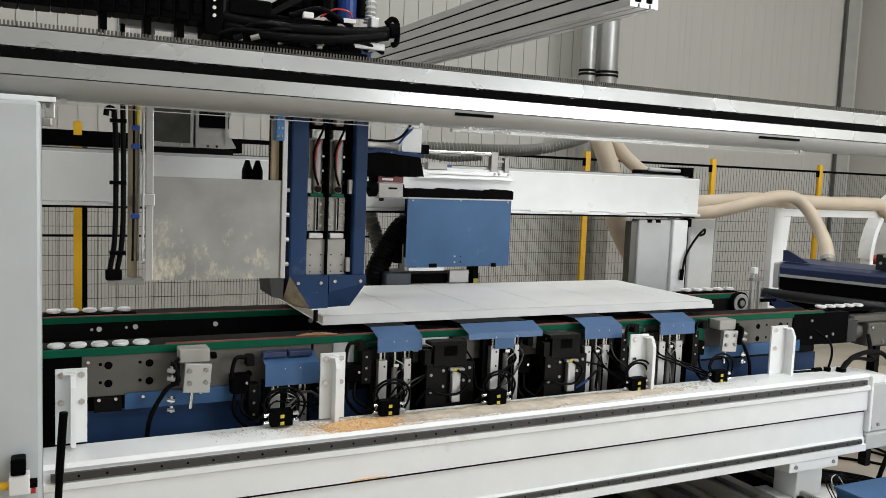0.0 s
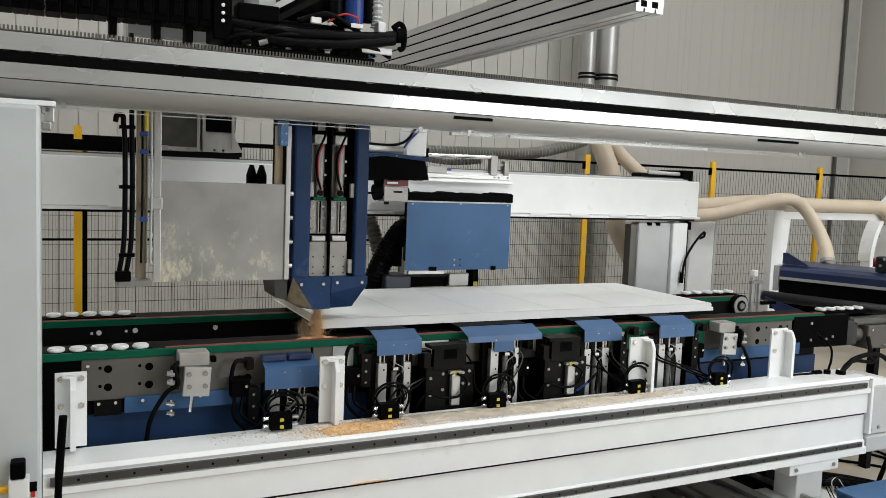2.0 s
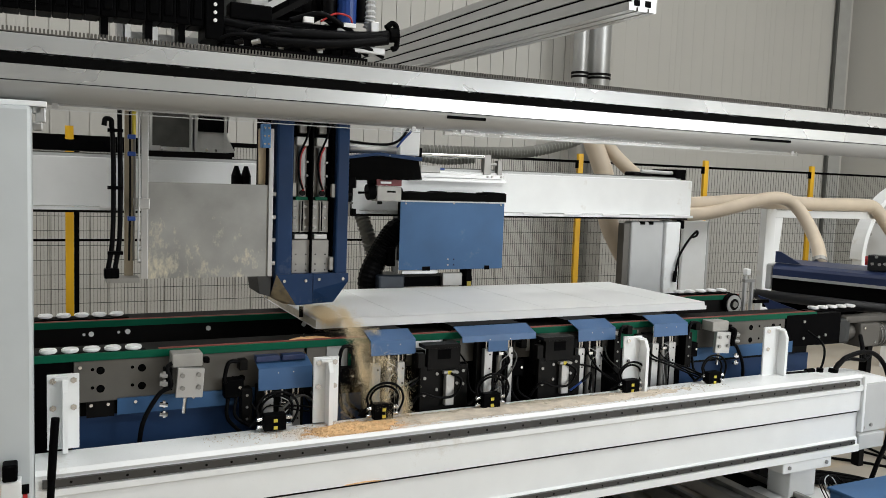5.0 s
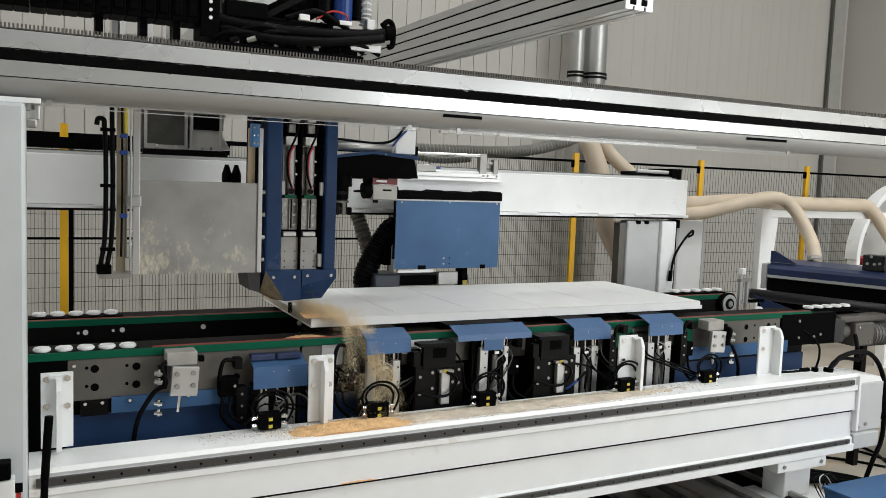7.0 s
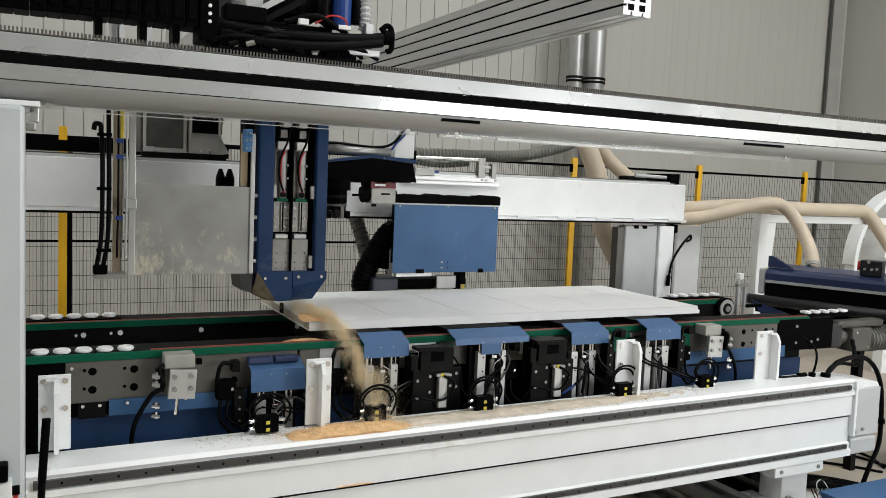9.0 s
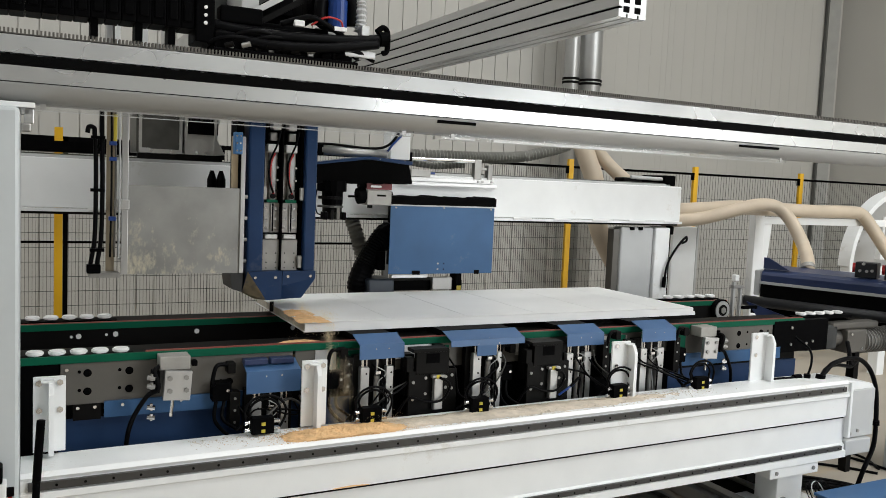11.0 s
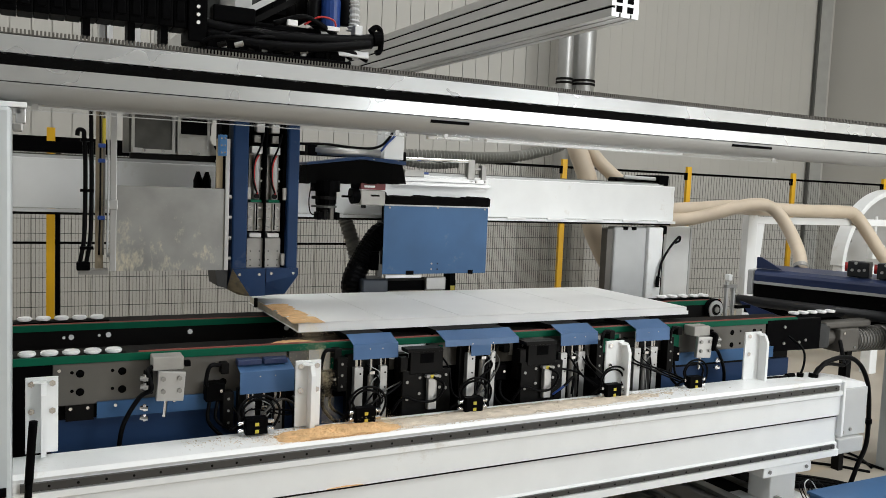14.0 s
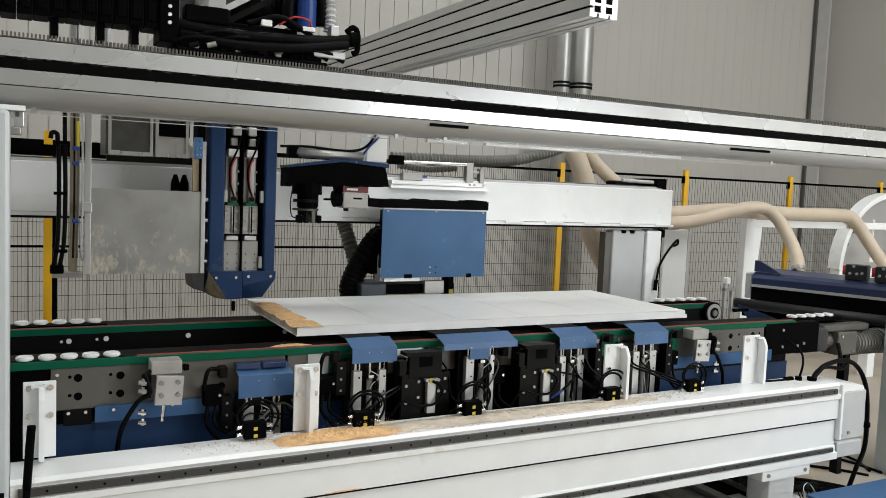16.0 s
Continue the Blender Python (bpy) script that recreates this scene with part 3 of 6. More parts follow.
def valve_block(t, x, y=-0.31, z=0.651, loops=True):
    """A black valve block with brass fittings, yellow tags and looped hoses."""
    v = part("valve", B((x - 0.04, x + 0.04, y - 0.02, y + 0.02, z, z + 0.06), bevel=0.003), BLACK, t, "black pneumatic valve with yellow tags")
    for dx, dz in ((0.0, 0.038), (0.0, 0.012)):
        part("tag", B((x + dx - 0.007, x + dx + 0.007, y - 0.0225, y - 0.0205, z + dz - 0.006, z + dz + 0.006)), TAGY, v)
    for s in (-1, 1):
        for dz in (0.015, 0.042):
            part("fitting", C(((x + s * 0.04, y, z + dz), (x + s * 0.065, y - 0.004, z + dz), 0.008), seg=10), CHROME, v)
    if loops:
        for k, r in enumerate((0.058, 0.076)):
            ring = [(x + 0.012 + r * math.cos(q), y + 0.012 - 0.010 * k, z + 0.072 + 0.85 * r * math.sin(q)) for q in np.linspace(-0.35, 3.5, 9)]
            cable(t, [(x + 0.062, y - 0.004, z + 0.042 - 0.027 * k), *ring, (x - 0.075 - 0.01 * k, y + 0.03, z + 0.01)], 0.0048)
    return v


def press_unit(x0, x1, fold, low, legs, valve_x, broad=False):
    w = x1 - x0
    t = thing("press_unit", "pneumatic press unit under a folded steel blue cover", "press unit", "press units", base=((x0 + x1) / 2, -0.22, 0.62))
    bm = bmesh.new()
    back = fold + 0.028
    th = 0.003
    prism(bm, [(-0.115, back), (-0.20, fold), (-0.204, low), (-0.201, low), (-0.197, fold - th), (-0.115, back - th)], 0, x0, x1)
    if broad:
        c = x0 + 0.47 * w
        box(bm, c - 0.045, c + 0.05, -0.2035, -0.2005, low - 0.045, low + 0.002)
    cov = part("cover", bm, LITBLUE, t, "folded steel blue sheet cover")
    studs(cov, [(x0 + w * 0.36, -0.203, fold - 0.018), (x0 + w * 0.64, -0.203, fold - 0.018)], 0.0024, CHROME, "screw", 0.002)
    part("pad", B((x0 + 0.01, x1 - 0.01, -0.085, 0.06, back - 0.03, 0.949 if fold > 0.9 else back - 0.004)), BLACK, t)
    for k in (0.12, 0.62):
        part("tag", B((x0 + w * k, x0 + w * k + 0.014, -0.1165, -0.1155, back - 0.017, back - 0.007)), TAGY, t)
        studs(t, [(x0 + w * k + 0.032, -0.115, back - 0.011)], 0.004, CHROME, "pin", 0.003)
    for a, b in legs:
        part("leg", B((a, b, -0.193, -0.166, 0.45, low - 0.035), bevel=0.002), ALU, t)
        part("rod", C((((a + b) / 2 - 0.008, -0.182, low - 0.04), ((a + b) / 2 - 0.008, -0.182, fold - 0.012), 0.006), (((a + b) / 2 + 0.012, -0.175, low - 0.04), ((a + b) / 2 + 0.012, -0.175, fold - 0.012), 0.004), seg=10), CHROME, t)
        studs(t, [((a + b) / 2 + 0.006, -0.193, z) for z in (low - 0.06, low - 0.12)], 0.004, BLACK, "screw", 0.001)
    c = (legs[0][1] + legs[-1][0]) / 2
    part("frame", B((legs[0][0] - 0.02, legs[-1][1] + 0.02, -0.160, -0.13, 0.45, low + 0.01)), CAST, t)
    part("cylinder", C(((c, -0.182, 0.60), (c, -0.182, low - 0.07), 0.012), seg=12), STEEL, t)
    part("piston", C(((c, -0.182, low - 0.07), (c, -0.182, low + 0.03), 0.005), seg=10), CHROME, t)
    cable(t, [(c - 0.01, -0.195, low - 0.03), (c + 0.03, -0.205, low - 0.06), (c - 0.005, -0.20, low - 0.11), (c + 0.015, -0.20, 0.62)], 0.002, GREYP)
    cable(t, [(c + 0.01, -0.195, low - 0.04), (c + 0.025, -0.205, low - 0.12), (c + 0.03, -0.20, 0.62)], 0.004)
    part("elbow", B((c - 0.012, c + 0.012, -0.20, -0.175, low - 0.065, low - 0.05), bevel=0.002), CHROME, t)
    valve_block(t, valve_x)
    rng = random.Random(int(1000 * (x0 + 2)))
    for k in range(4):
        sx = x0 + w * rng.uniform(-0.15, 1.2)
        ex = valve_x + rng.uniform(-0.05, 0.06)
        y = -0.195 - 0.008 * k
        cable(t, [(sx, -0.165, low - 0.02 - 0.03 * rng.random()), (sx + rng.uniform(-0.03, 0.04), y, low - 0.09), (0.5 * (sx + ex) + rng.uniform(-0.05, 0.05), y - 0.015, 0.70 + 0.05 * rng.random()), (ex, -0.27, 0.67)], rng.uniform(0.003, 0.005), RUBBER if k else WIRE)
    for dx, h in ((w + 0.018, 0.14), (-0.055, 0.10)):
        br = part("bracket", B((x0 + dx, x0 + dx + 0.04, -0.175, -0.125, low - 0.03 - h, low + 0.005), bevel=0.003), CAST, t)
        studs(br, [(x0 + dx + 0.02, -0.175, low - 0.02 - 0.045 * k) for k in range(3)], 0.005, STEEL, "bolt", 0.003, 8)
    return t


press_unit(-0.278, -0.072, 0.850, 0.768, ((-0.255, -0.218), (-0.148, -0.114)), -0.245)
press_unit(0.165, 0.357, 0.929, 0.870, ((0.175, 0.212), (0.285, 0.316)), 0.175)
press_unit(0.570, 0.930, 0.925, 0.900, ((0.683, 0.722), (0.80, 0.822)), 0.65, True)
press_unit(1.155, 1.360, 0.927, 0.872, ((1.165, 1.20), (1.262, 1.30)), 1.37)
press_unit(1.585, 1.792, 0.930, 0.870, ((1.590, 1.628), (1.690, 1.732)), 1.86)


def black_clamp(x, w):
    t = thing("clamp_unit", "black steel clamp with a small silver cylinder", "clamp unit", "clamps", base=(x, -0.22, 0.60))
    part("plate", B((x - 0.105, x + 0.115, -0.225, -0.21, 0.60, 0.815), bevel=0.003), CAST, t)
    part("plate", B((x - 0.075, x + 0.075, -0.228, -0.205, 0.80, 0.90), bevel=0.003), CAST, t)
    part("jaw", B((x - 0.10, x + 0.06, -0.25, -0.19, 0.895, 0.91), bevel=0.002), CAST, t)
    part("window", B((x - 0.03, x + 0.03, -0.2295, -0.2275, 0.845, 0.885)), BLACK, t)
    part("cylinder", B((x + 0.0, x + 0.04, -0.25, -0.226, 0.655, 0.785), bevel=0.004), ALU, t)
    part("tag", B((x + 0.008, x + 0.024, -0.252, -0.2505, 0.785, 0.80)), TAGY, t)
    part("fitting", B((x - 0.01, x + 0.05, -0.25, -0.23, 0.786, 0.798), bevel=0.002), STEEL, t)
    part("arm", B((x - 0.12, x - 0.09, -0.235, -0.20, 0.815, 0.875), bevel=0.002), CAST, t)
    studs(t, [(x + dx, -0.226, z) for dx, z in ((-0.085, 0.77), (-0.03, 0.785), (-0.03, 0.72), (0.09, 0.79), (0.09, 0.735), (0.062, 0.74), (0.062, 0.785), (-0.085, 0.70))], 0.0065, STEEL, "bolt", 0.004, 10)
    cable(t, [(x + 0.02, -0.255, 0.79), (x + 0.06, -0.27, 0.76), (x + 0.03, -0.265, 0.70), (x - 0.05, -0.27, 0.70), (x - 0.12, -0.27, 0.72), (x - 0.16, -0.25, 0.66)], 0.0055)
    if w:
        cable(t, [(x + 0.045, -0.255, 0.67), (x + 0.08, -0.27, 0.70), (x + 0.12, -0.26, 0.715)], 0.005, BLUEPL)
        cable(t, [(x + 0.05, -0.25, 0.66), (x + 0.11, -0.27, 0.72), (x + 0.15, -0.26, 0.74), (x + 0.16, -0.24, 0.66)], 0.006)
    return t


black_clamp(0.475, False)
black_clamp(1.04, True)


def stop_bracket(x, cable_side):
    t = thing("stop_bracket", "zinc stop bracket with a cable and valve fittings", "bracket", "stop brackets", base=(x, -0.2, 0.70))
    part("block", B((x - 0.055, x + 0.05, -0.20, -0.125, 0.876, 0.925), bevel=0.004), SLIDE, t)
    part("flap", B((x - 0.042, x + 0.052, -0.215, -0.195, 0.768, 0.874), bevel=0.003, turn=Euler((0, radians(4), 0)).to_matrix().to_4x4()), ALU, t)
    studs(t, [(x + dx, -0.216, z) for dx in (-0.022, 0.034) for z in (0.85, 0.805)], 0.009, STEEL, "bolt", 0.007, 6)
    part("pin", C(((x - 0.01, -0.20, 0.77), (x - 0.016, -0.20, 0.71), 0.007), seg=10), CHROME, t)
    part("knob", B((x + 0.055, x + 0.075, -0.20, -0.17, 0.885, 0.905), bevel=0.003), BLACK, t)
    f = part("fittings", B((x + cable_side * 0.07 - 0.014, x + cable_side * 0.07 + 0.014, -0.22, -0.18, 0.80, 0.88), bevel=0.004), BLACK, t)
    for dz in (0.86, 0.83, 0.755, 0.72):
        part("fitting", C(((x + cable_side * 0.085 - 0.014, -0.222, dz), (x + cable_side * 0.085 + 0.012, -0.226, dz - 0.004), 0.0085), ((x + cable_side * 0.085, -0.224, dz - 0.012), (x + cable_side * 0.085, -0.224, dz + 0.012), 0.006), seg=8), (STEEL, CHROME)[dz < 0.8], f)
    cable(t, [(x + cable_side * 0.05, -0.18, 0.89), (x + cable_side * 0.075, -0.22, 0.88), (x + cable_side * 0.062, -0.225, 0.82), (x + cable_side * 0.10, -0.215, 0.79), (x + cable_side * 0.15, -0.21, 0.70), (x + cable_side * 0.165, -0.20, 0.60), (x + cable_side * 0.17, -0.19, 0.50)], 0.0085)
    return t


stop_bracket(-0.53, -1)
stop_bracket(2.01, 1)


def side_valve(x, z, tall):
    t = thing("junction_box", "small black valve box with bent cables", "valve box", "valve boxes", base=(x, -0.15, z))
    part("box", B((x - 0.035, x + 0.035, -0.17, -0.119, z - 0.05, z + 0.02), bevel=0.004), BLACK, t)
    cable(t, [(x + 0.03, -0.15, z + tall), (x - 0.02, -0.17, z + tall + 0.005), (x - 0.035, -0.17, z + tall - 0.05), (x - 0.03, -0.165, z + 0.01)], 0.008)
    cable(t, [(x - 0.02, -0.16, z - 0.05), (x - 0.025, -0.18, z - 0.12), (x + 0.03, -0.20, z - 0.18), (x + 0.07, -0.22, z - 0.20)], 0.007)
    cable(t, [(x + 0.01, -0.16, z - 0.05), (x + 0.0, -0.19, z - 0.11), (x + 0.05, -0.21, z - 0.15)], 0.006)
    part("plug", B((x + 0.02, x + 0.05, -0.165, -0.12, z + tall - 0.03, z + tall + 0.01), bevel=0.003), DARK, t)
    studs(t, [(x + 0.02, -0.171, z - 0.01)], 0.006, CHROME)
    return t


for x, z, tall in ((-0.36, 0.79, 0.08), (0.08, 0.80, 0.10), (0.86, 0.78, 0.10), (1.44, 0.79, 0.12), (1.86, 0.80, 0.11)):
    side_valve(x, z, tall)


def disc(x, y, z, r, label):
    t = thing("guide_disc", label, "disc", "guide discs", base=(x, y, z))
    bm = C(((x, y, z), (x, y, z + 0.014), r), seg=24)
    bmesh.ops.bevel(bm, geom=[e for e in bm.edges if abs(e.verts[0].co.z - e.verts[1].co.z) < 1e-6], offset=0.004, segments=2, affect="EDGES")
    part("roller", bm, PRIMER, t)
    part("washer", C(((x, y, z - 0.006), (x, y, z - 0.0002), r * 0.45), seg=12), DARK, t)
    return t


for k in range(5):
    disc(-0.979 + 0.069 * k, -0.085, 0.9298, 0.0285, "white plastic guide disc beside the front belt")
    disc(-0.983 + 0.069 * k, 0.57, 0.9415, 0.0285, "white plastic guide disc beside the rear belt")
    disc(2.86 + 0.075 * k, -0.03, 0.928, 0.030, "white plastic guide disc at the outfeed")
    disc(2.43 + 0.085 * k, 0.57, 0.946, 0.032, "white plastic guide disc beside the rear belt")
solid("disc_rail", B((-1.3, -0.66, -0.11, -0.06, 0.9203, 0.9236)), BLACK, "black rail under the front guide discs", "rail")
solid("disc_rail", B((-1.3, -0.66, 0.545, 0.595, 0.9305, 0.9352)), BLACK, "black rail under the rear guide discs", "rail")
solid("disc_rail", B((2.38, 2.82, 0.545, 0.595, 0.9325, 0.9395)), BLACK, "black rail under the rear guide discs", "rail")
solid("disc_rail", B((2.80, 3.25, -0.06, 0.0, 0.905, 0.9215)), BLACK, "black rail under the outfeed discs", "rail")


# ---- behind the door leaf ----
def tool_carrier():
    """What stands under and beside the blue hood."""
    t = thing("edge_tool_carrier", "dark tool carrier with hoses under the blue hood", "tool carrier", base=(0.9, 0.86, 0.93))
    part("base", B((0.60, 0.75, 0.82, 1.0, 0.93, 1.055), bevel=0.01), material("dark_blue_grey", (0.02, 0.03, 0.045), 0.4), t)
    part("beam", B((0.75, 1.18, 0.86, 1.0, 0.985, 1.04), bevel=0.004), BLACK, t)
    part("plate", B((0.74, 0.95, 0.84, 0.86, 1.058, 1.075)), ALU, t)
    part("arm", B((0.98, 1.10, 0.83, 0.86, 0.99, 1.06), bevel=0.003), STEEL, t)
    part("arm", B((1.13, 1.165, 0.84, 0.92, 0.95, 1.10), bevel=0.003), BLACK, t)
    part("tag", B((1.135, 1.16, 0.836, 0.8395, 0.975, 1.01)), TAGY, t)
    part("fat_hose", T(([(0.83, 0.98, 1.24), (0.79, 0.96, 1.285), (0.735, 0.94, 1.285), (0.668, 0.93, 1.20), (0.612, 0.93, 1.10), (0.585, 0.93, 1.02), (0.60, 0.94, 0.97)], 0.062), seg=16, ridge=0.005, pitch=0.018), RUBBER, t)
    part("spiral_hose", T(([(0.595, 1.15, 1.40), (0.618, 1.13, 1.33), (0.648, 1.12, 1.24), (0.676, 1.12, 1.15), (0.70, 1.1, 1.05)], 0.044), seg=14, ridge=0.010, pitch=0.030), GREYHOSE, t)
    part("fitting", B((0.66, 0.70, 0.84, 0.90, 1.10, 1.20), bevel=0.004), BLACK, t)
    return t


tool_carrier()


def beam_rails():
    t = thing("linear_drive", "silver linear drive on the rear beam", "linear drive", base=(1.1, 1.0, 1.6))
    part("rail", B((0.82, 1.44, 0.975, 0.999, 1.560, 1.578)), ALU, t)
    part("rail", B((0.82, 1.42, 0.965, 0.999, 1.583, 1.604)), ALU, t)
    part("carriage", B((0.88, 1.0, 0.95, 0.999, 1.605, 1.645), bevel=0.003), STEEL, t)
    part("clamp", B((0.93, 1.03, 0.955, 0.985, 1.622, 1.634), bevel=0.002), BLUEPL, t)
    part("rod", C(((0.89, 1.0, 1.704), (1.30, 1.0, 1.708), 0.011)), CHROME, t)
    part("holder", B((1.30, 1.345, 0.99, 1.03, 1.606, 1.72), (1.39, 1.42, 0.99, 1.03, 1.606, 1.69), (1.345, 1.39, 1.0, 1.02, 1.66, 1.675), bevel=0.002), STEEL, t)
    studs(t, [(x, 0.964, 1.594) for x in (1.31, 1.34, 1.40)], 0.006, STEEL)
    part("spiral_hose", T(([(0.9, 1.16, 1.73), (1.2, 1.16, 1.735), (1.45, 1.16, 1.74), (1.70, 1.16, 1.757), (1.90, 1.16, 1.80), (2.08, 1.16, 1.86), (2.3, 1.2, 2.0)], 0.036), seg=16, ridge=0.013, pitch=0.022), GREYHOSE, t)
    part("spiral_hose", T(([(0.96, 1.2, 1.69), (1.15, 1.2, 1.675), (1.34, 1.2, 1.69)], 0.02), seg=10, ridge=0.006, pitch=0.022), GREYHOSE, t)
    part("plug", B((0.83, 0.90, 0.98, 1.05, 1.69, 1.74), bevel=0.004), BLACK, t)
    part("plug", B((2.44, 2.60, 1.06, 1.16, 1.631, 1.665), bevel=0.012), RUBBER, t)
    return t


beam_rails()


def extraction_hose(points, r, label):
    t = thing("extraction_hose", label, "hose", "extraction hoses", base=points[0])
    part("hose", T((points, r), seg=16, ridge=0.0022, pitch=0.022), CREAM, t, smooth=True)
    for p, q in ((points[0], points[1]), (points[-1], points[-2])):
        a = Vector(p)
        d = (Vector(q) - a).normalized()
        part("clamp", C((a, a + d * 0.03, r + 0.004), seg=18), STEEL, t)
    return t


extraction_hose([(2.86, 1.12, 1.39), (3.01, 1.12, 1.393), (3.188, 1.12, 1.408), (3.45, 1.12, 1.460), (3.694, 1.12, 1.513), (3.855, 1.09, 1.515), (3.925, 1.03, 1.452), (3.96, 0.96, 1.341), (3.95, 0.88, 1.235), (3.90, 0.80, 1.15), (3.86, 0.755, 1.085)], 0.047, "cream ribbed extraction hose bent over a white frame")
extraction_hose([(2.86, 1.17, 1.460), (3.049, 1.17, 1.460), (3.284, 1.17, 1.473), (3.564, 1.18, 1.492), (3.871, 1.22, 1.488), (4.18, 1.25, 1.484), (4.48, 1.25, 1.480), (4.92, 1.25, 1.482), (5.05, 1.24, 1.458), (5.15, 1.2, 1.338), (5.22, 1.12, 1.18), (5.24, 1.0, 1.038)], 0.052, "cream ribbed extraction hose laid along a white frame")
extraction_hose([(2.47, 1.62, 2.15), (2.50, 1.62, 1.92), (2.55, 1.60, 1.78), (2.60, 1.58, 1.64), (2.62, 1.56, 1.45), (2.645, 1.56, 1.31), (2.73, 1.55, 1.15), (2.84, 1.52, 0.95), (2.95, 1.5, 0.6)], 0.070, "cream extraction hose hanging behind the rear beam")
extraction_hose([(2.57, 1.66, 2.15), (2.61, 1.64, 1.93), (2.68, 1.62, 1.82), (2.76, 1.58, 1.73), (2.87, 1.54, 1.64), (2.95, 1.5, 1.6)], 0.050, "cream extraction hose hanging behind the rear beam")


DUCTM = material("galvanised_duct", (0.46, 0.465, 0.46), 0.4, 0.75, vary=0.12, scale=3)


def duct(x, r):
    t = thing("air_duct", "bright galvanised round air duct with clamp rings", "air duct", "air ducts", base=(x, 4.5, 2.7))
    part("pipe", C(((x, 4.5, 0.0), (x, 4.5, ZC - 0.01), r), seg=28), DUCTM, t, smooth=True)
    for z in (2.74, 2.78):
        part("ring", C(((x, 4.5, z), (x, 4.5, z + 0.025), r + 0.012), seg=28), DARK, t)
    return t


duct(4.41, 0.085)
duct(4.665, 0.125)


def column_cable():
    t = thing("plug_cable", "black looped plug cable on the rear column", "cable", base=(2.86, 0.99, 1.1))
    cable(t, [(2.90, 0.98, 1.245), (2.935, 0.98, 1.26), (2.93, 0.98, 1.285), (2.86, 0.98, 1.22), (2.785, 0.978, 1.11), (2.76, 0.976, 0.98)], 0.008)
    part("plug", C(((2.765, 0.978, 1.02), (2.76, 0.978, 0.95), 0.013)), BLACK, t)
    return t


column_cable()


# ---- outfeed side ----
def outfeed_table():
    """Stands askew: its length runs from the rear column towards the front."""
    t = thing("outfeed_roller_table", "navy and black roller table at the outfeed", "roller table")
    bm = bmesh.new()
    prism(bm, [(0.0, 1.012), (0.0, 1.055), (0.012, 1.075), (0.05, 1.092), (0.42, 1.095), (0.43, 1.012)], 0, 0.0, 1.5)
    part("cover", bm, NAVY, t, "navy blue rounded cover")
    part("trim", B((-0.004, 1.5, -0.006, 0.42, 0.994, 1.0115)), GREYP, t)
    part("end_cap", B((-0.045, -0.005, -0.004, 0.40, 0.915, 1.085), bevel=0.008), GREYP, t, "light grey end plate")
    part("brush", B((0.0, 1.5, 0.004, 0.41, 0.908, 0.9935)), BRUSH, t)
    rubber = material("grey_rubber", (0.012, 0.013, 0.015), 0.45)
    part("roller", C(((-0.06, -0.11, 0.885), (1.5, -0.11, 0.885), 0.034), seg=24), rubber, t, smooth=True)
    part("roller", C(((0.02, 0.02, 0.875), (1.5, 0.02, 0.875), 0.036), seg=24), RUBBER, t, smooth=True)
    part("side_plate", B((-0.03, 1.5, -0.07, -0.06, 0.80, 0.90)), BLACK, t)
    bm = bmesh.new()
    prism(bm, [(-0.03, 0.885), (0.30, 0.80), (0.04, 0.80)], 1, -0.16, -0.15)
    part("chute", bm, NAVY, t)
    bm = bmesh.new()
    prism(bm, [(0.0, 1.096), (0.0, 1.17), (0.03, 1.17), (0.17, 1.096)], 1, 0.03, 0.05)
    part("fin", bm, NAVY, t)
    part("bearing", B((-0.10, -0.065, -0.13, -0.07, 0.85, 0.92), bevel=0.008), STEEL, t)
    for x in (0.1, 1.3):
        part("leg", B((x, x + 0.06, 0.18, 0.24, 0.0, 0.914)), DARK, t)
    t.matrix_basis = OUT
    return t


OUT = Matrix.Translation((3.397, 0.744, 0.0)) @ Matrix.Rotation(math.atan2(-0.922, 0.386), 4, "Z")
outfeed_table()


def white_frame():
    t = thing("hose_frame", "white tubular frame carrying the extraction hoses", "frame", base=(4.0, 1.3, 0.0))
    part("post", B((3.885, 3.985, 1.27, 1.33, 0.0, 1.455), bevel=0.004), WHITE, t)
    part("bar", B((3.986, 6.2, 1.275, 1.325, 1.37, 1.425), bevel=0.004), WHITE, t)
    bm = bmesh.new()
    prism(bm, [(3.986, 1.369), (4.075, 1.369), (4.05, 1.10), (3.986, 0.88)], 1, 1.285, 1.315)
    part("gusset", bm, WHITE, t)
    part("post", B((6.12, 6.2, 1.27, 1.33, 0.0, 1.369), bevel=0.004), WHITE, t)
    return t


white_frame()


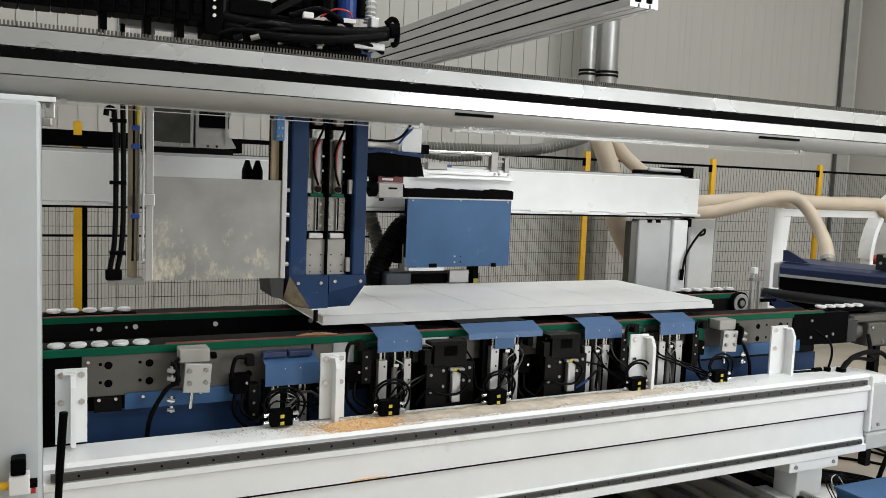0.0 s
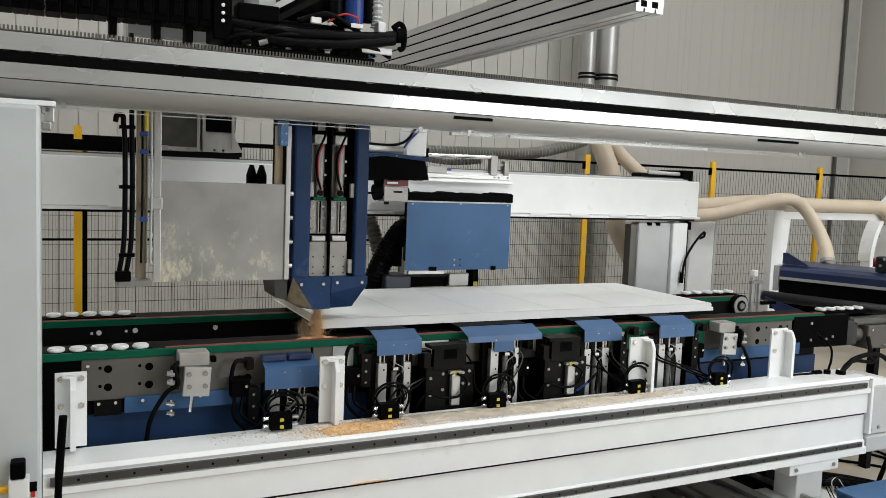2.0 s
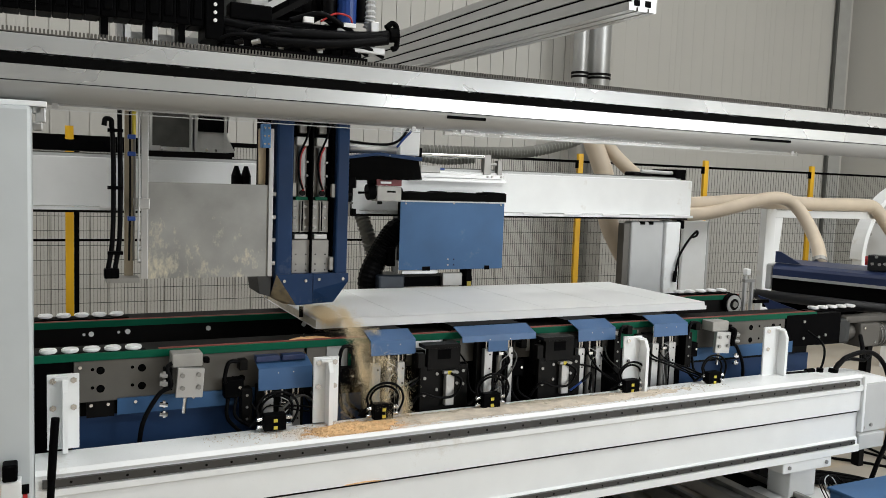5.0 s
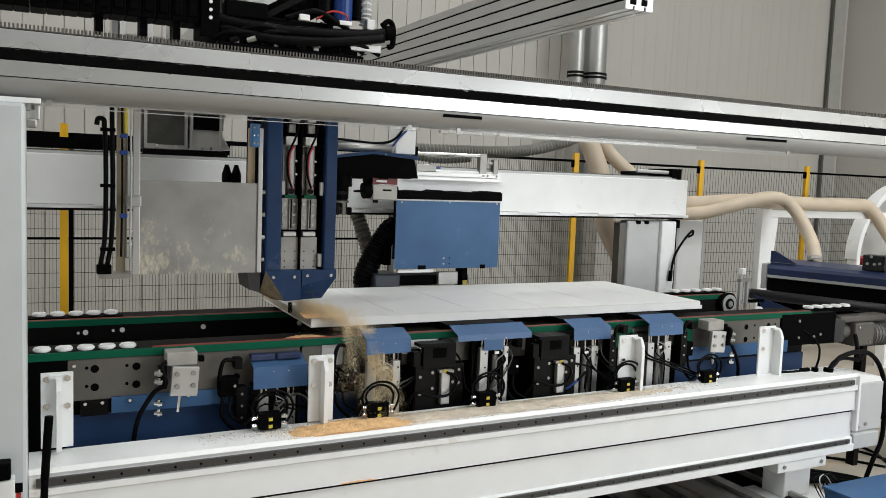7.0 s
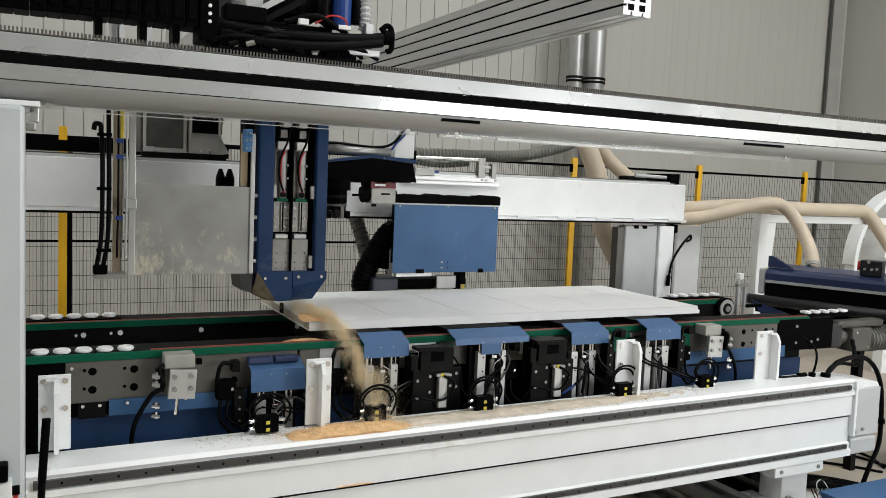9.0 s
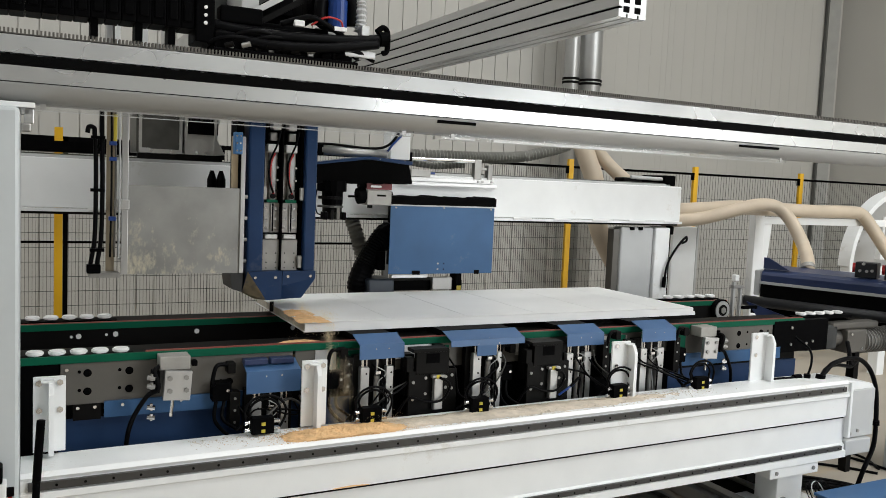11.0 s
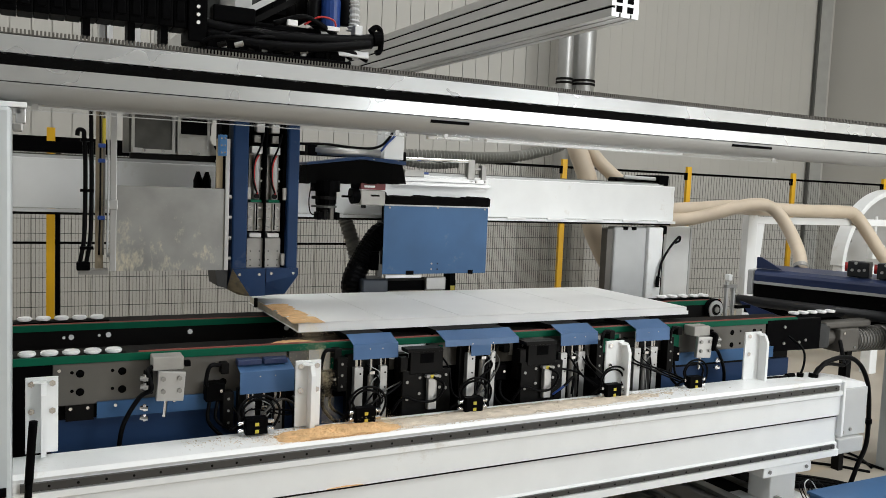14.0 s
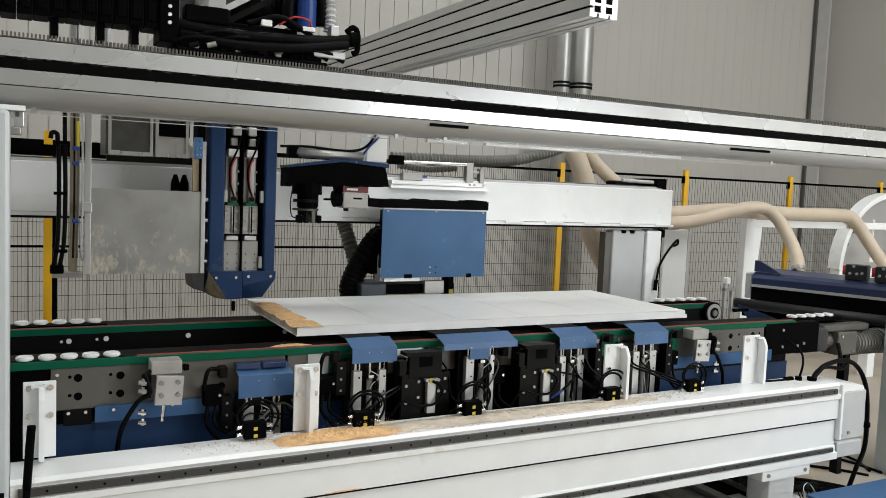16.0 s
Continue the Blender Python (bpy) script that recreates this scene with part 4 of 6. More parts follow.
def arch_guard():
    t = thing("arched_guard", "white arched machine guard beside the outfeed", "guard", base=(5.9, 1.6, 0.0))
    def half_ring(r):
        return [(6.09 + r * math.cos(q), 1.0 + r * math.sin(q)) for q in np.linspace(math.pi, 0, 33)]

    bm = bmesh.new()
    prism(bm, half_ring(0.69) + half_ring(0.645)[::-1], 1, 1.58, 1.70)
    part("arch", bm, WHITE, t)
    bm = bmesh.new()
    prism(bm, half_ring(0.628), 1, 1.64, 1.66)
    part("disc", bm, ALU, t, "light grey sheet inside the arch")
    studs(t, [(5.56, 1.64, 1.22), (5.50, 1.64, 1.10), (5.63, 1.64, 1.33)], 0.014, STEEL, "bolt", 0.012, 10)
    part("switch_box", B((5.545, 5.70, 1.40, 1.46, 1.08, 1.20), bevel=0.006), WHITE, t)
    studs(t, [(5.60, 1.40, 1.14)], 0.028, BLACK, "button", 0.012, 14)
    part("conduit", C(((5.60, 1.43, 1.20), (5.60, 1.43, 1.45), 0.010), seg=10), WHITE, t)
    part("base", B((5.42, 6.76, 1.59, 1.69, 0.86, 0.999), bevel=0.006), WHITE, t)
    for x in (5.9, 6.6):
        part("leg", B((x, x + 0.1, 1.59, 1.69, 0.0, 0.8595), bevel=0.006), WHITE, t)
    return t


arch_guard()


def control_box(x):
    t = thing("control_box", "dark control box with red knob and round buttons on the cover", "control box", "control boxes")
    part("case", B((x, x + 0.125, 0.05, 0.15, 1.096, 1.195), bevel=0.006), material("dark_grey_case", (0.010, 0.012, 0.016), 0.35), t)
    part("knob", C(((x - 0.001, 0.085, 1.155), (x - 0.022, 0.08, 1.155), 0.030), seg=18), REDP, t)
    studs(t, [(x + dx, 0.049, z) for dx, z in ((0.03, 1.14), (0.07, 1.14), (0.10, 1.145), (0.05, 1.185))], 0.009, ALU, "button", 0.008, 12)
    t.matrix_basis = OUT
    return t


control_box(0.56)
control_box(0.73)


def drive_motor():
    t = thing("drive_motor", "grey geared motor at the end of the front conveyor", "motor", base=(3.2, -0.12, 0.75))
    part("gearbox", B((2.83, 3.09, -0.10, 0.02, 0.735, 0.875), bevel=0.012), material("grey_casting", (0.035, 0.037, 0.037), 0.5, 0.2), t)
    part("worm_cover", C(((2.99, -0.112, 0.80), (2.99, -0.10, 0.80), 0.052), seg=20), material("dark_casting", (0.02, 0.021, 0.022), 0.5), t)
    part("flange", B((3.15, 3.315, -0.12, 0.0, 0.71, 0.845), bevel=0.010), SIDE, t)
    part("coupling", C(((3.085, -0.04, 0.79), (3.155, -0.04, 0.79), 0.05), seg=20), SIDE, t)
    part("terminal_box", B((3.05, 3.44, -0.10, -0.02, 0.8455, 0.885), bevel=0.010), SIDE, t)
    part("motor", C(((3.315, -0.05, 0.765), (3.60, -0.05, 0.765), 0.07), seg=24), SIDE, t, smooth=True)
    for k in range(9):
        part("fin", C(((3.335 + 0.027 * k, -0.05, 0.765), (3.341 + 0.027 * k, -0.05, 0.765), 0.075), seg=20), STEEL, t)
    part("fan_cover", C(((3.585, -0.05, 0.765), (3.70, -0.05, 0.765), 0.077), seg=28), STEEL, t, smooth=True)
    studs(t, [(3.275, -0.12, 0.735), (3.18, -0.12, 0.82)], 0.008, CHROME)
    part("stand", B((3.25, 3.29, -0.10, -0.05, 0.0, 0.709)), DARK, t)
    return t


drive_motor()


def cable_loop():
    t = thing("cable_loop", "thick black cables looping from the white beam", "cable", base=(2.77, -0.33, 0.645))
    cable(t, [(2.631, -0.36, 0.65), (2.65, -0.36, 0.675), (2.685, -0.36, 0.703), (2.729, -0.36, 0.732), (2.844, -0.36, 0.752), (2.94, -0.36, 0.738), (3.02, -0.36, 0.685), (3.075, -0.36, 0.60), (3.10, -0.36, 0.50), (3.112, -0.36, 0.353), (3.103, -0.36, 0.244), (3.047, -0.36, 0.141), (2.99, -0.36, 0.02)], 0.0125)
    cable(t, [(2.66, -0.345, 0.66), (2.70, -0.34, 0.70), (2.78, -0.33, 0.715), (2.88, -0.31, 0.70), (2.95, -0.30, 0.69), (3.02, -0.28, 0.71)], 0.010)
    cable(t, [(2.95, -0.30, 0.69), (3.0, -0.25, 0.74), (3.04, -0.2, 0.80)], 0.012)
    cable(t, [(2.36, -0.30, 0.661), (2.46, -0.31, 0.662), (2.52, -0.31, 0.663)], 0.008)
    cable(t, [(2.575, -0.33, 0.66), (2.60, -0.33, 0.74), (2.615, -0.30, 0.80), (2.60, -0.22, 0.85)], 0.006)
    part("gland", C(((2.635, -0.36, 0.645), (2.64, -0.36, 0.68), 0.024)), BLACK, t)
    part("gland", C(((2.575, -0.33, 0.645), (2.575, -0.33, 0.68), 0.017)), BLACK, t)
    part("plug", C(((2.50, -0.31, 0.664), (2.55, -0.31, 0.664), 0.014)), BLACK, t)
    part("tie", C(((3.111, -0.36, 0.37), (3.108, -0.36, 0.395), 0.019)), BLACK, t)
    return t


cable_loop()


def sensor_post():
    t = thing("sensor_post", "small clear and steel sensor post by the wheel", "sensor", base=(2.97, 0.55, 0.80))
    part("bar", B((2.925, 2.94, 0.53, 0.55, 0.80, 1.04)), ALU, t)
    part("bar", B((2.985, 3.0, 0.53, 0.55, 0.80, 1.02)), ALU, t)
    part("bridge", B((2.92, 3.01, 0.525, 0.555, 1.0, 1.02), bevel=0.002), STEEL, t)
    part("cap", B((2.93, 2.965, 0.525, 0.56, 1.045, 1.085), bevel=0.006), PRIMER, t)
    part("foot", B((2.90, 3.06, 0.51, 0.58, 0.78, 0.80)), STEEL, t)
    part("arm", B((3.0, 3.12, 0.51, 0.53, 0.87, 0.89)), BLACK, t)
    part("stem", B((2.93, 2.97, 0.53, 0.57, 0.0, 0.78)), DARK, t)
    return t


sensor_post()


# ---- under the beam, on the floor ----
def floor_rail(x, w, mat, label):
    t = thing("floor_rail", label, "floor rail", "floor rails", base=(x, 0.0, 0.0))
    part("web", B((x, x + w, -2.2, 3.0, 0.001, 0.07), bevel=0.004), mat, t)
    part("head", B((x + w * 0.3, x + w * 0.7, -2.2, 3.0, 0.0705, 0.095), bevel=0.003), STEEL, t)
    return t


for x, w, mat, label in ((1.45, 0.10, DARK, "dark steel floor rail running under the machine"), (1.78, 0.07, ALU, "pale steel floor rail running under the machine"), (2.05, 0.16, ALU, "wide pale floor rail running under the machine"), (2.32, 0.06, DARK, "dark cable channel running under the machine")):
    floor_rail(x, w, mat, label)


def beam_foot():
    t = thing("levelling_stand", "white levelling stand under the machine beam", "stand", base=(2.5, -0.36, 0.0))
    part("column", B((2.31, 2.49, -0.42, -0.28, 0.06, 0.205), bevel=0.006), WHITE, t)
    part("flange", B((2.22, 2.56, -0.45, -0.25, 0.206, 0.258), bevel=0.006), WHITE, t)
    part("base_plate", B((2.22, 2.60, -0.50, -0.22, 0.001, 0.058), bevel=0.006), WHITE, t)
    studs(t, [(2.26, -0.451, 0.235), (2.52, -0.451, 0.235)], 0.01, STEEL)
    return t


beam_foot()


def floor_cables():
    t = thing("floor_cable_bundle", "black cable bundle lying on the floor by the stand", "cables", base=(2.9, -0.15, 0.0))
    for k in range(6):
        w = 0.035 * k
        part("cable", T(([(2.70, -0.02 - w, 0.016), (2.88, -0.10 - w, 0.016 + 0.004 * (k % 2)), (3.02, -0.25 - w, 0.016), (3.10, -0.45 - w, 0.016)], 0.014), seg=8), RUBBER, t)
    for k, (a, b) in enumerate((((3.12, 0.12), (3.40, -0.20)), ((3.45, 0.18), (3.52, -0.20)), ((3.60, 0.13), (3.48, -0.15)))):
        part("cable", T(([(*a, 0.008), ((a[0] + b[0]) / 2 + 0.03, (a[1] + b[1]) / 2, 0.008), (*b, 0.008)], 0.008), seg=7), RUBBER, t)
    return t


floor_cables()


def blue_cabinet():
    t = thing("floor_cabinet", "low steel blue sheet cabinet with loose wires", "cabinet", base=(2.9, -0.8, 0.0))
    part("body", B((2.37, 3.2, -1.05, -0.60, 0.0, 0.165), bevel=0.006), BLUE, t)
    part("lid", B((2.36, 3.21, -1.06, -0.59, 0.1655, 0.18), bevel=0.003), BLUE, t)
    for k in range(5):
        x = 2.36 + 0.02 * k
        part("wire", T(([(x, -0.605, 0.10), (x - 0.02, -0.56, 0.19), (x + 0.05, -0.54, 0.20), (x + 0.10 + 0.02 * k, -0.55, 0.08)], 0.0028), seg=6), GREYP if k == 2 else RUBBER, t)
    return t


blue_cabinet()


# ---- near the left post ----
def lever():
    t = thing("hand_lever", "black plastic hand lever in front of the post", "lever", base=(-0.98, -0.70, 0.0))
    part("grip", T(([(-0.967, -0.70, 0.875), (-0.972, -0.70, 0.80), (-0.978, -0.70, 0.70)], 0.0115), seg=12), BLACK, t, smooth=True)
    part("stem", T(([(-0.978, -0.70, 0.70), (-0.984, -0.70, 0.5), (-0.99, -0.70, 0.0)], 0.010), seg=10), BLACK, t, smooth=True)
    return t


lever()


def post_valve():
    t = thing("air_valve", "black and white air valve on the machine post", "valve", base=(-1.09, -0.53, 0.66))
    part("coil", B((-1.105, -1.065, -0.56, -0.503, 0.655, 0.705), bevel=0.006), BLACK, t)
    part("body", B((-1.11, -1.055, -0.555, -0.503, 0.595, 0.654), bevel=0.004), WHITE, t)
    part("knob", C(((-1.055, -0.53, 0.62), (-1.035, -0.53, 0.62), 0.014)), BLACK, t)
    part("brass", C(((-1.11, -0.53, 0.62), (-1.15, -0.53, 0.62), 0.012)), YELLOW, t)
    part("ring", C(((-1.052, -0.53, 0.598), (-1.04, -0.53, 0.598), 0.010)), REDP, t)
    return t


post_valve()


def clip_bracket():
    t = thing("pipe_bracket", "small grey angle bracket at the post head", "bracket", base=(-1.0, -0.43, 1.72))
    part("angle", B((-1.012, -0.985, -0.46, -0.42, 1.70, 1.744), (-1.02, -0.995, -0.46, -0.43, 1.725, 1.744), bevel=0.003), ALU, t)
    part("clamp", B((-1.02, -0.992, -0.475, -0.44, 1.675, 1.70), bevel=0.005), STEEL, t)
    return t


clip_bracket()


def light_bar(a, b, y, z):
    solid("cover_strip", B((a, b, y, y + 0.02, z, z + 0.014), bevel=0.003), PRIMER, "thin white cover strip under the overhead beam", "strip")


light_bar(0.40, 0.58, -0.31, 1.7455)
light_bar(0.66, 1.70, -0.31, 1.7475)
for a, b in ((0.34, 0.50), (1.86, 2.11)):
    solid("beam_slot", B((a, b, -0.4535, -0.44, 1.797, 1.808)), BLACK, "black slot in the lower edge of the beam", "slot")


# ---- moving machine ----
SAW_ROWS = [(0, -0.035, -0.19), (0.5, 0.0, -0.18), (1, 0.0, -0.16), (2.5, 0, -0.095), (4, 0, -0.017), (6.5, 0, 0.101), (9, 0, 0.229), (11.5, 0, 0.349), (14, 0, 0.487), (14.5, 0, 0.515), (15, -0.026, 0.53), (15.5, -0.053, 0.53), (16, -0.086, 0.53)]


def saw_at(t):
    ts, dx, ys = zip(*SAW_ROWS)
    y = float(np.interp(t, ts, ys))
    return Vector((-0.01 + float(np.interp(t, ts, dx)), y, 1.03 - 0.022 * (y + 0.16) / 0.68))


def saw_unit():
    t = thing("saw_unit", "deep blue vertical cutting unit with a dusty zinc guard plate", "cutting unit", at=(-0.01, -0.16, 1.03))
    for s in (-1, 1):
        a, b = (-0.152, -0.084) if s < 0 else (0.096, 0.150)
        ch = part("cheek", B((a, b, 0.0, 0.16, 0.13, 1.05), bevel=0.008), DEEP, t)
        part("inner_strip", B((*((-0.0835, -0.076) if s < 0 else (0.086, 0.0955)), 0.03, 0.10, 0.14, 1.0)), BLACK, ch)
    part("back_plate", B((-0.0835, 0.0955, 0.085, 0.12, 0.13, 1.05)), BLACK, t)
    for s in (-1, 1):
        c = s * 0.041
        p = part("slide_plate", B((c - 0.039, c + 0.0365, 0.03, 0.06, 0.14, 0.285), bevel=0.002), SLIDE, t)
        studs(p, [(c + dx, 0.03, z) for dx in (-0.02, 0.022) for z in (0.16, 0.185, 0.225)], 0.003, BLACK, "screw", 0.001)
        part("slide_block", B((c - 0.03, c + 0.026, 0.02, 0.055, 0.288, 0.308), bevel=0.003), ALU, t)
        r = part("rail", B((c - 0.039, c + 0.0365, 0.045, 0.07, 0.315, 0.445), bevel=0.001), SLIDE, t)
        part("spindle", C(((c, 0.040, 0.315), (c, 0.040, 0.44), 0.0035)), STEEL, r)
        part("slot", B((c + 0.004, c + 0.011, 0.0435, 0.0445, 0.32, 0.442)), BLACK, r)
        studs(r, [(c + dx, 0.045, z) for dx in (-0.022, 0.02) for z in (0.335, 0.375, 0.42)], 0.006, CHROME, "bolt", 0.002)
        part("green_cap", B((c - 0.024, c + 0.026, 0.03, 0.07, 0.447, 0.459)), GREEN, t)
        part("cylinder", C(((c + 0.004, 0.05, 0.46), (c + 0.004, 0.05, 0.66), 0.0155)), GREYP, t, smooth=True)
        part("piston_eye", C(((c + 0.004, 0.03, 0.475), (c + 0.004, 0.05, 0.475), 0.012)), DARK, t)
        part("fitting", B((c - 0.024, c + 0.026, 0.03, 0.07, 0.665, 0.70), bevel=0.004), PRIMER, t)
        part("fitting", B((c - 0.014, c + 0.018, 0.03, 0.07, 0.715, 0.75), bevel=0.004), STEEL, t)
        part("end_stop", B((s * 0.082 - 0.003, s * 0.082 + 0.013, 0.012, 0.03, 0.46, 0.515), bevel=0.002), SLIDE, t)
        if s > 0:
            part("end_stop", B((0.077, 0.094, 0.012, 0.03, 0.160, 0.215), bevel=0.002), SLIDE, t)
        part("back_board", B((c - 0.03, c + 0.028, 0.062, 0.084, 0.46, 0.69)), SLIDE, t)
        for z in (0.50, 0.545, 0.60):
            part("nipple", C(((c + 0.022, 0.045, z), (c + 0.022, 0.03, z), 0.005), seg=8), (STEEL, DARK, DARK)[int(z * 100) % 3], t)
        part("red_cable", T(([(c + 0.006, 0.02, 0.66), (c - 0.012, 0.014, 0.62), (c - 0.014, 0.012, 0.54), (c + 0.002, 0.016, 0.485)], 0.0045), seg=7), REDP, t)
        part("black_cable", T(([(c + 0.03, 0.02, 0.76), (c + 0.012, 0.008, 0.70), (c - 0.02, 0.006, 0.62), (c - 0.018, 0.006, 0.54), (c + 0.0, 0.015, 0.49)], 0.0045), seg=7), RUBBER, t)
    part("centre_post", B((-0.0035, 0.0015, 0.012, 0.08, 0.14, 0.82)), BLACK, t)
    part("top_clamp", B((-0.05, -0.012, 0.01, 0.06, 0.76, 0.80), bevel=0.005), ALU, t)
    part("top_clamp", B((0.018, 0.056, 0.01, 0.06, 0.76, 0.80), bevel=0.005), ALU, t)
    # the two-part shoe, folded back along its lower corners
    powder = material("sawdust_on_enamel", (0.30, 0.245, 0.155), 0.8, vary=0.35, scale=22, bump=0.15, dirt=(0.05, 0.08, 0.16), dirt_amount=0.35, dirt_scale=14)

    def folded(front, low, back_y, y0, y1):
        bm = bmesh.new()
        for pts, y in ((front, y0), (low, y1), (front + low, back_y)):
            for x, z in pts:
                bm.verts.new((x, y, z))
        made = bmesh.ops.convex_hull(bm, input=bm.verts[:])
        bmesh.ops.delete(bm, geom=[v for v in made["geom_interior"] if isinstance(v, bmesh.types.BMVert)], context="VERTS")
        bmesh.ops.recalc_face_normals(bm, faces=bm.faces[:])
        return bm

    sh = part("shoe", folded([(-0.150, 0.150), (-0.001, 0.150), (-0.001, 0.026), (-0.068, 0.024)], [(-0.160, 0.052), (-0.108, 0.024)], 0.22, -0.014, 0.045), DEEP, t, "deep blue shoe powdered with sawdust")
    sh.data.materials.append(powder)
    for f in sh.data.polygons:
        if f.normal.x < -0.2 and f.normal.y < -0.2:
            f.material_index = 1
    studs(sh, [(x, -0.014, 0.123) for x in (-0.118, -0.03)], 0.0065, CHROME, "screw", 0.004, 12)
    sh = part("shoe", folded([(0.003, 0.150), (0.152, 0.150), (0.152, 0.118), (0.003, 0.086)], [(0.003, 0.022), (0.100, 0.026), (0.152, 0.095)], 0.22, -0.012, 0.022), DEEP, t)
    studs(sh, [(x, -0.012, 0.127) for x in (0.026, 0.128)], 0.0065, CHROME, "screw", 0.004, 12)
    bm = bmesh.new()
    prism(bm, [(-0.218, 0.140), (-0.162, 0.150), (-0.166, 0.058), (-0.208, 0.070)], 1, 0.02, 0.20)
    part("side_shield", bm, material("grey_rubber_shield", (0.035, 0.035, 0.035), 0.6), t)
    part("cutter", C(((-0.012, 0.10, -0.045), (-0.012, 0.10, -0.001), 0.009)), DARK, t)
    part("side_channel", B((-0.20, -0.168, 0.03, 0.14, 0.165, 0.95)), BLACK, t)
    # guard plate on its rails
    part("guard_plate", B((-0.661, -0.18, -0.05, -0.046, 0.149, 0.504)), GALV, t, "grey zinc guard plate smeared with dust")
    part("guard_rail", B((-0.663, -0.638, -0.058, -0.0505, 0.149, 1.0), bevel=0.002), ALU, t)
    part("guard_rail", B((-0.198, -0.180, -0.058, -0.0505, 0.149, 0.72), bevel=0.002), ALU, t)
    studs(t, [(-0.1795, -0.048, z) for z in (0.20, 0.29, 0.38, 0.47)], 0.008, ALU, "peg", 0.012, 8, (1, 0, 0))
    studs(t, [(-0.675, -0.048, z) for z in (0.215, 0.31, 0.26)], 0.008, ALU, "peg", 0.012, 8, (1, 0, 0))
    part("tie_bar", B((-0.75, -0.18, -0.07, -0.03, 0.99, 1.03)), ALU, t)
    part("tie_bar", B((-0.24, 0.0, -0.03, 0.05, 1.0, 1.03)), DARK, t)
    part("hinge", B((-0.69, -0.635, -0.075, -0.05, 0.405, 0.445), bevel=0.003), ALU, t)
    part("tan_plate", B((-0.715, -0.685, -0.02, 0.0, 0.15, 0.95)), material("tan_board", (0.26, 0.21, 0.14), 0.6), t)
    part("tan_plate", B((-0.230, -0.205, -0.03, -0.01, 0.505, 0.72)), material("tan_strip", (0.38, 0.30, 0.19), 0.6), t)
    for x in (-0.705, -0.69, -0.675):
        part("air_line", T(([(x, -0.08, 0.22), (x + 0.003, -0.08, 0.5), (x, -0.08, 0.9)], 0.004), seg=6), (DARK, SIDE, GREYP)[int((x + 0.706) / 0.0149)], t)
    part("yellow_sleeve", C(((-0.69, -0.082, 0.67), (-0.69, -0.082, 0.77), 0.007), seg=8), TAGY, t)
    for z in (0.60, 0.66, 0.37):
        part("connector", B((-0.712, -0.685, -0.10, -0.07, z - 0.007, z + 0.009), bevel=0.003), BLUEPL, t)
    for x, top in ((-0.765, 0.70), (-0.742, 0.99)):
        part("hose", T(([(x - 0.012, -0.10, 0.19), (x + 0.003, -0.10, 0.3), (x + 0.006, -0.10, 0.5), (x + 0.004, -0.10, 0.64), (x, -0.10, top)], 0.0085), seg=9), RUBBER, t)
    part("hose_hook", T(([(-0.765, -0.10, 0.69), (-0.767, -0.10, 0.715), (-0.785, -0.10, 0.718), (-0.79, -0.10, 0.695)], 0.009), seg=9), RUBBER, t)
    for z in (0.48, 0.68, 0.25):
        part("hose_clip", B((-0.778, -0.728, -0.115, -0.085, z - 0.006, z + 0.006)), BLACK, t)
    part("plug", B((-0.79, -0.74, -0.12, -0.08, 0.160, 0.195), bevel=0.005), BLACK, t)
    part("bracket", B((-0.78, -0.67, -0.09, 0.0, 0.140, 0.158)), STEEL, t)
    part("blue_valve", B((-0.235, -0.203, -0.10, -0.06, 0.645, 0.735), bevel=0.003), SKYB, t)
    studs(t, [(x, -0.101, z) for x in (-0.227, -0.212) for z in (0.66, 0.69, 0.72)], 0.004, CHROME, "screw", 0.002)
    for x in (-0.255, -0.215):
        bm = C(((x, 0.26, 0.44), (x, 0.26, 0.535), 0.021), ((x, 0.26, 0.535), (x, 0.26, 0.575), 0.021, 0.008))
        part("hose_cap", bm, RUBBER, t, smooth=False)
    part("rear_arm", B((-0.28, -0.17, 0.16, 0.30, 0.38, 0.44)), BLACK, t)
    return t


SAW = saw_unit()


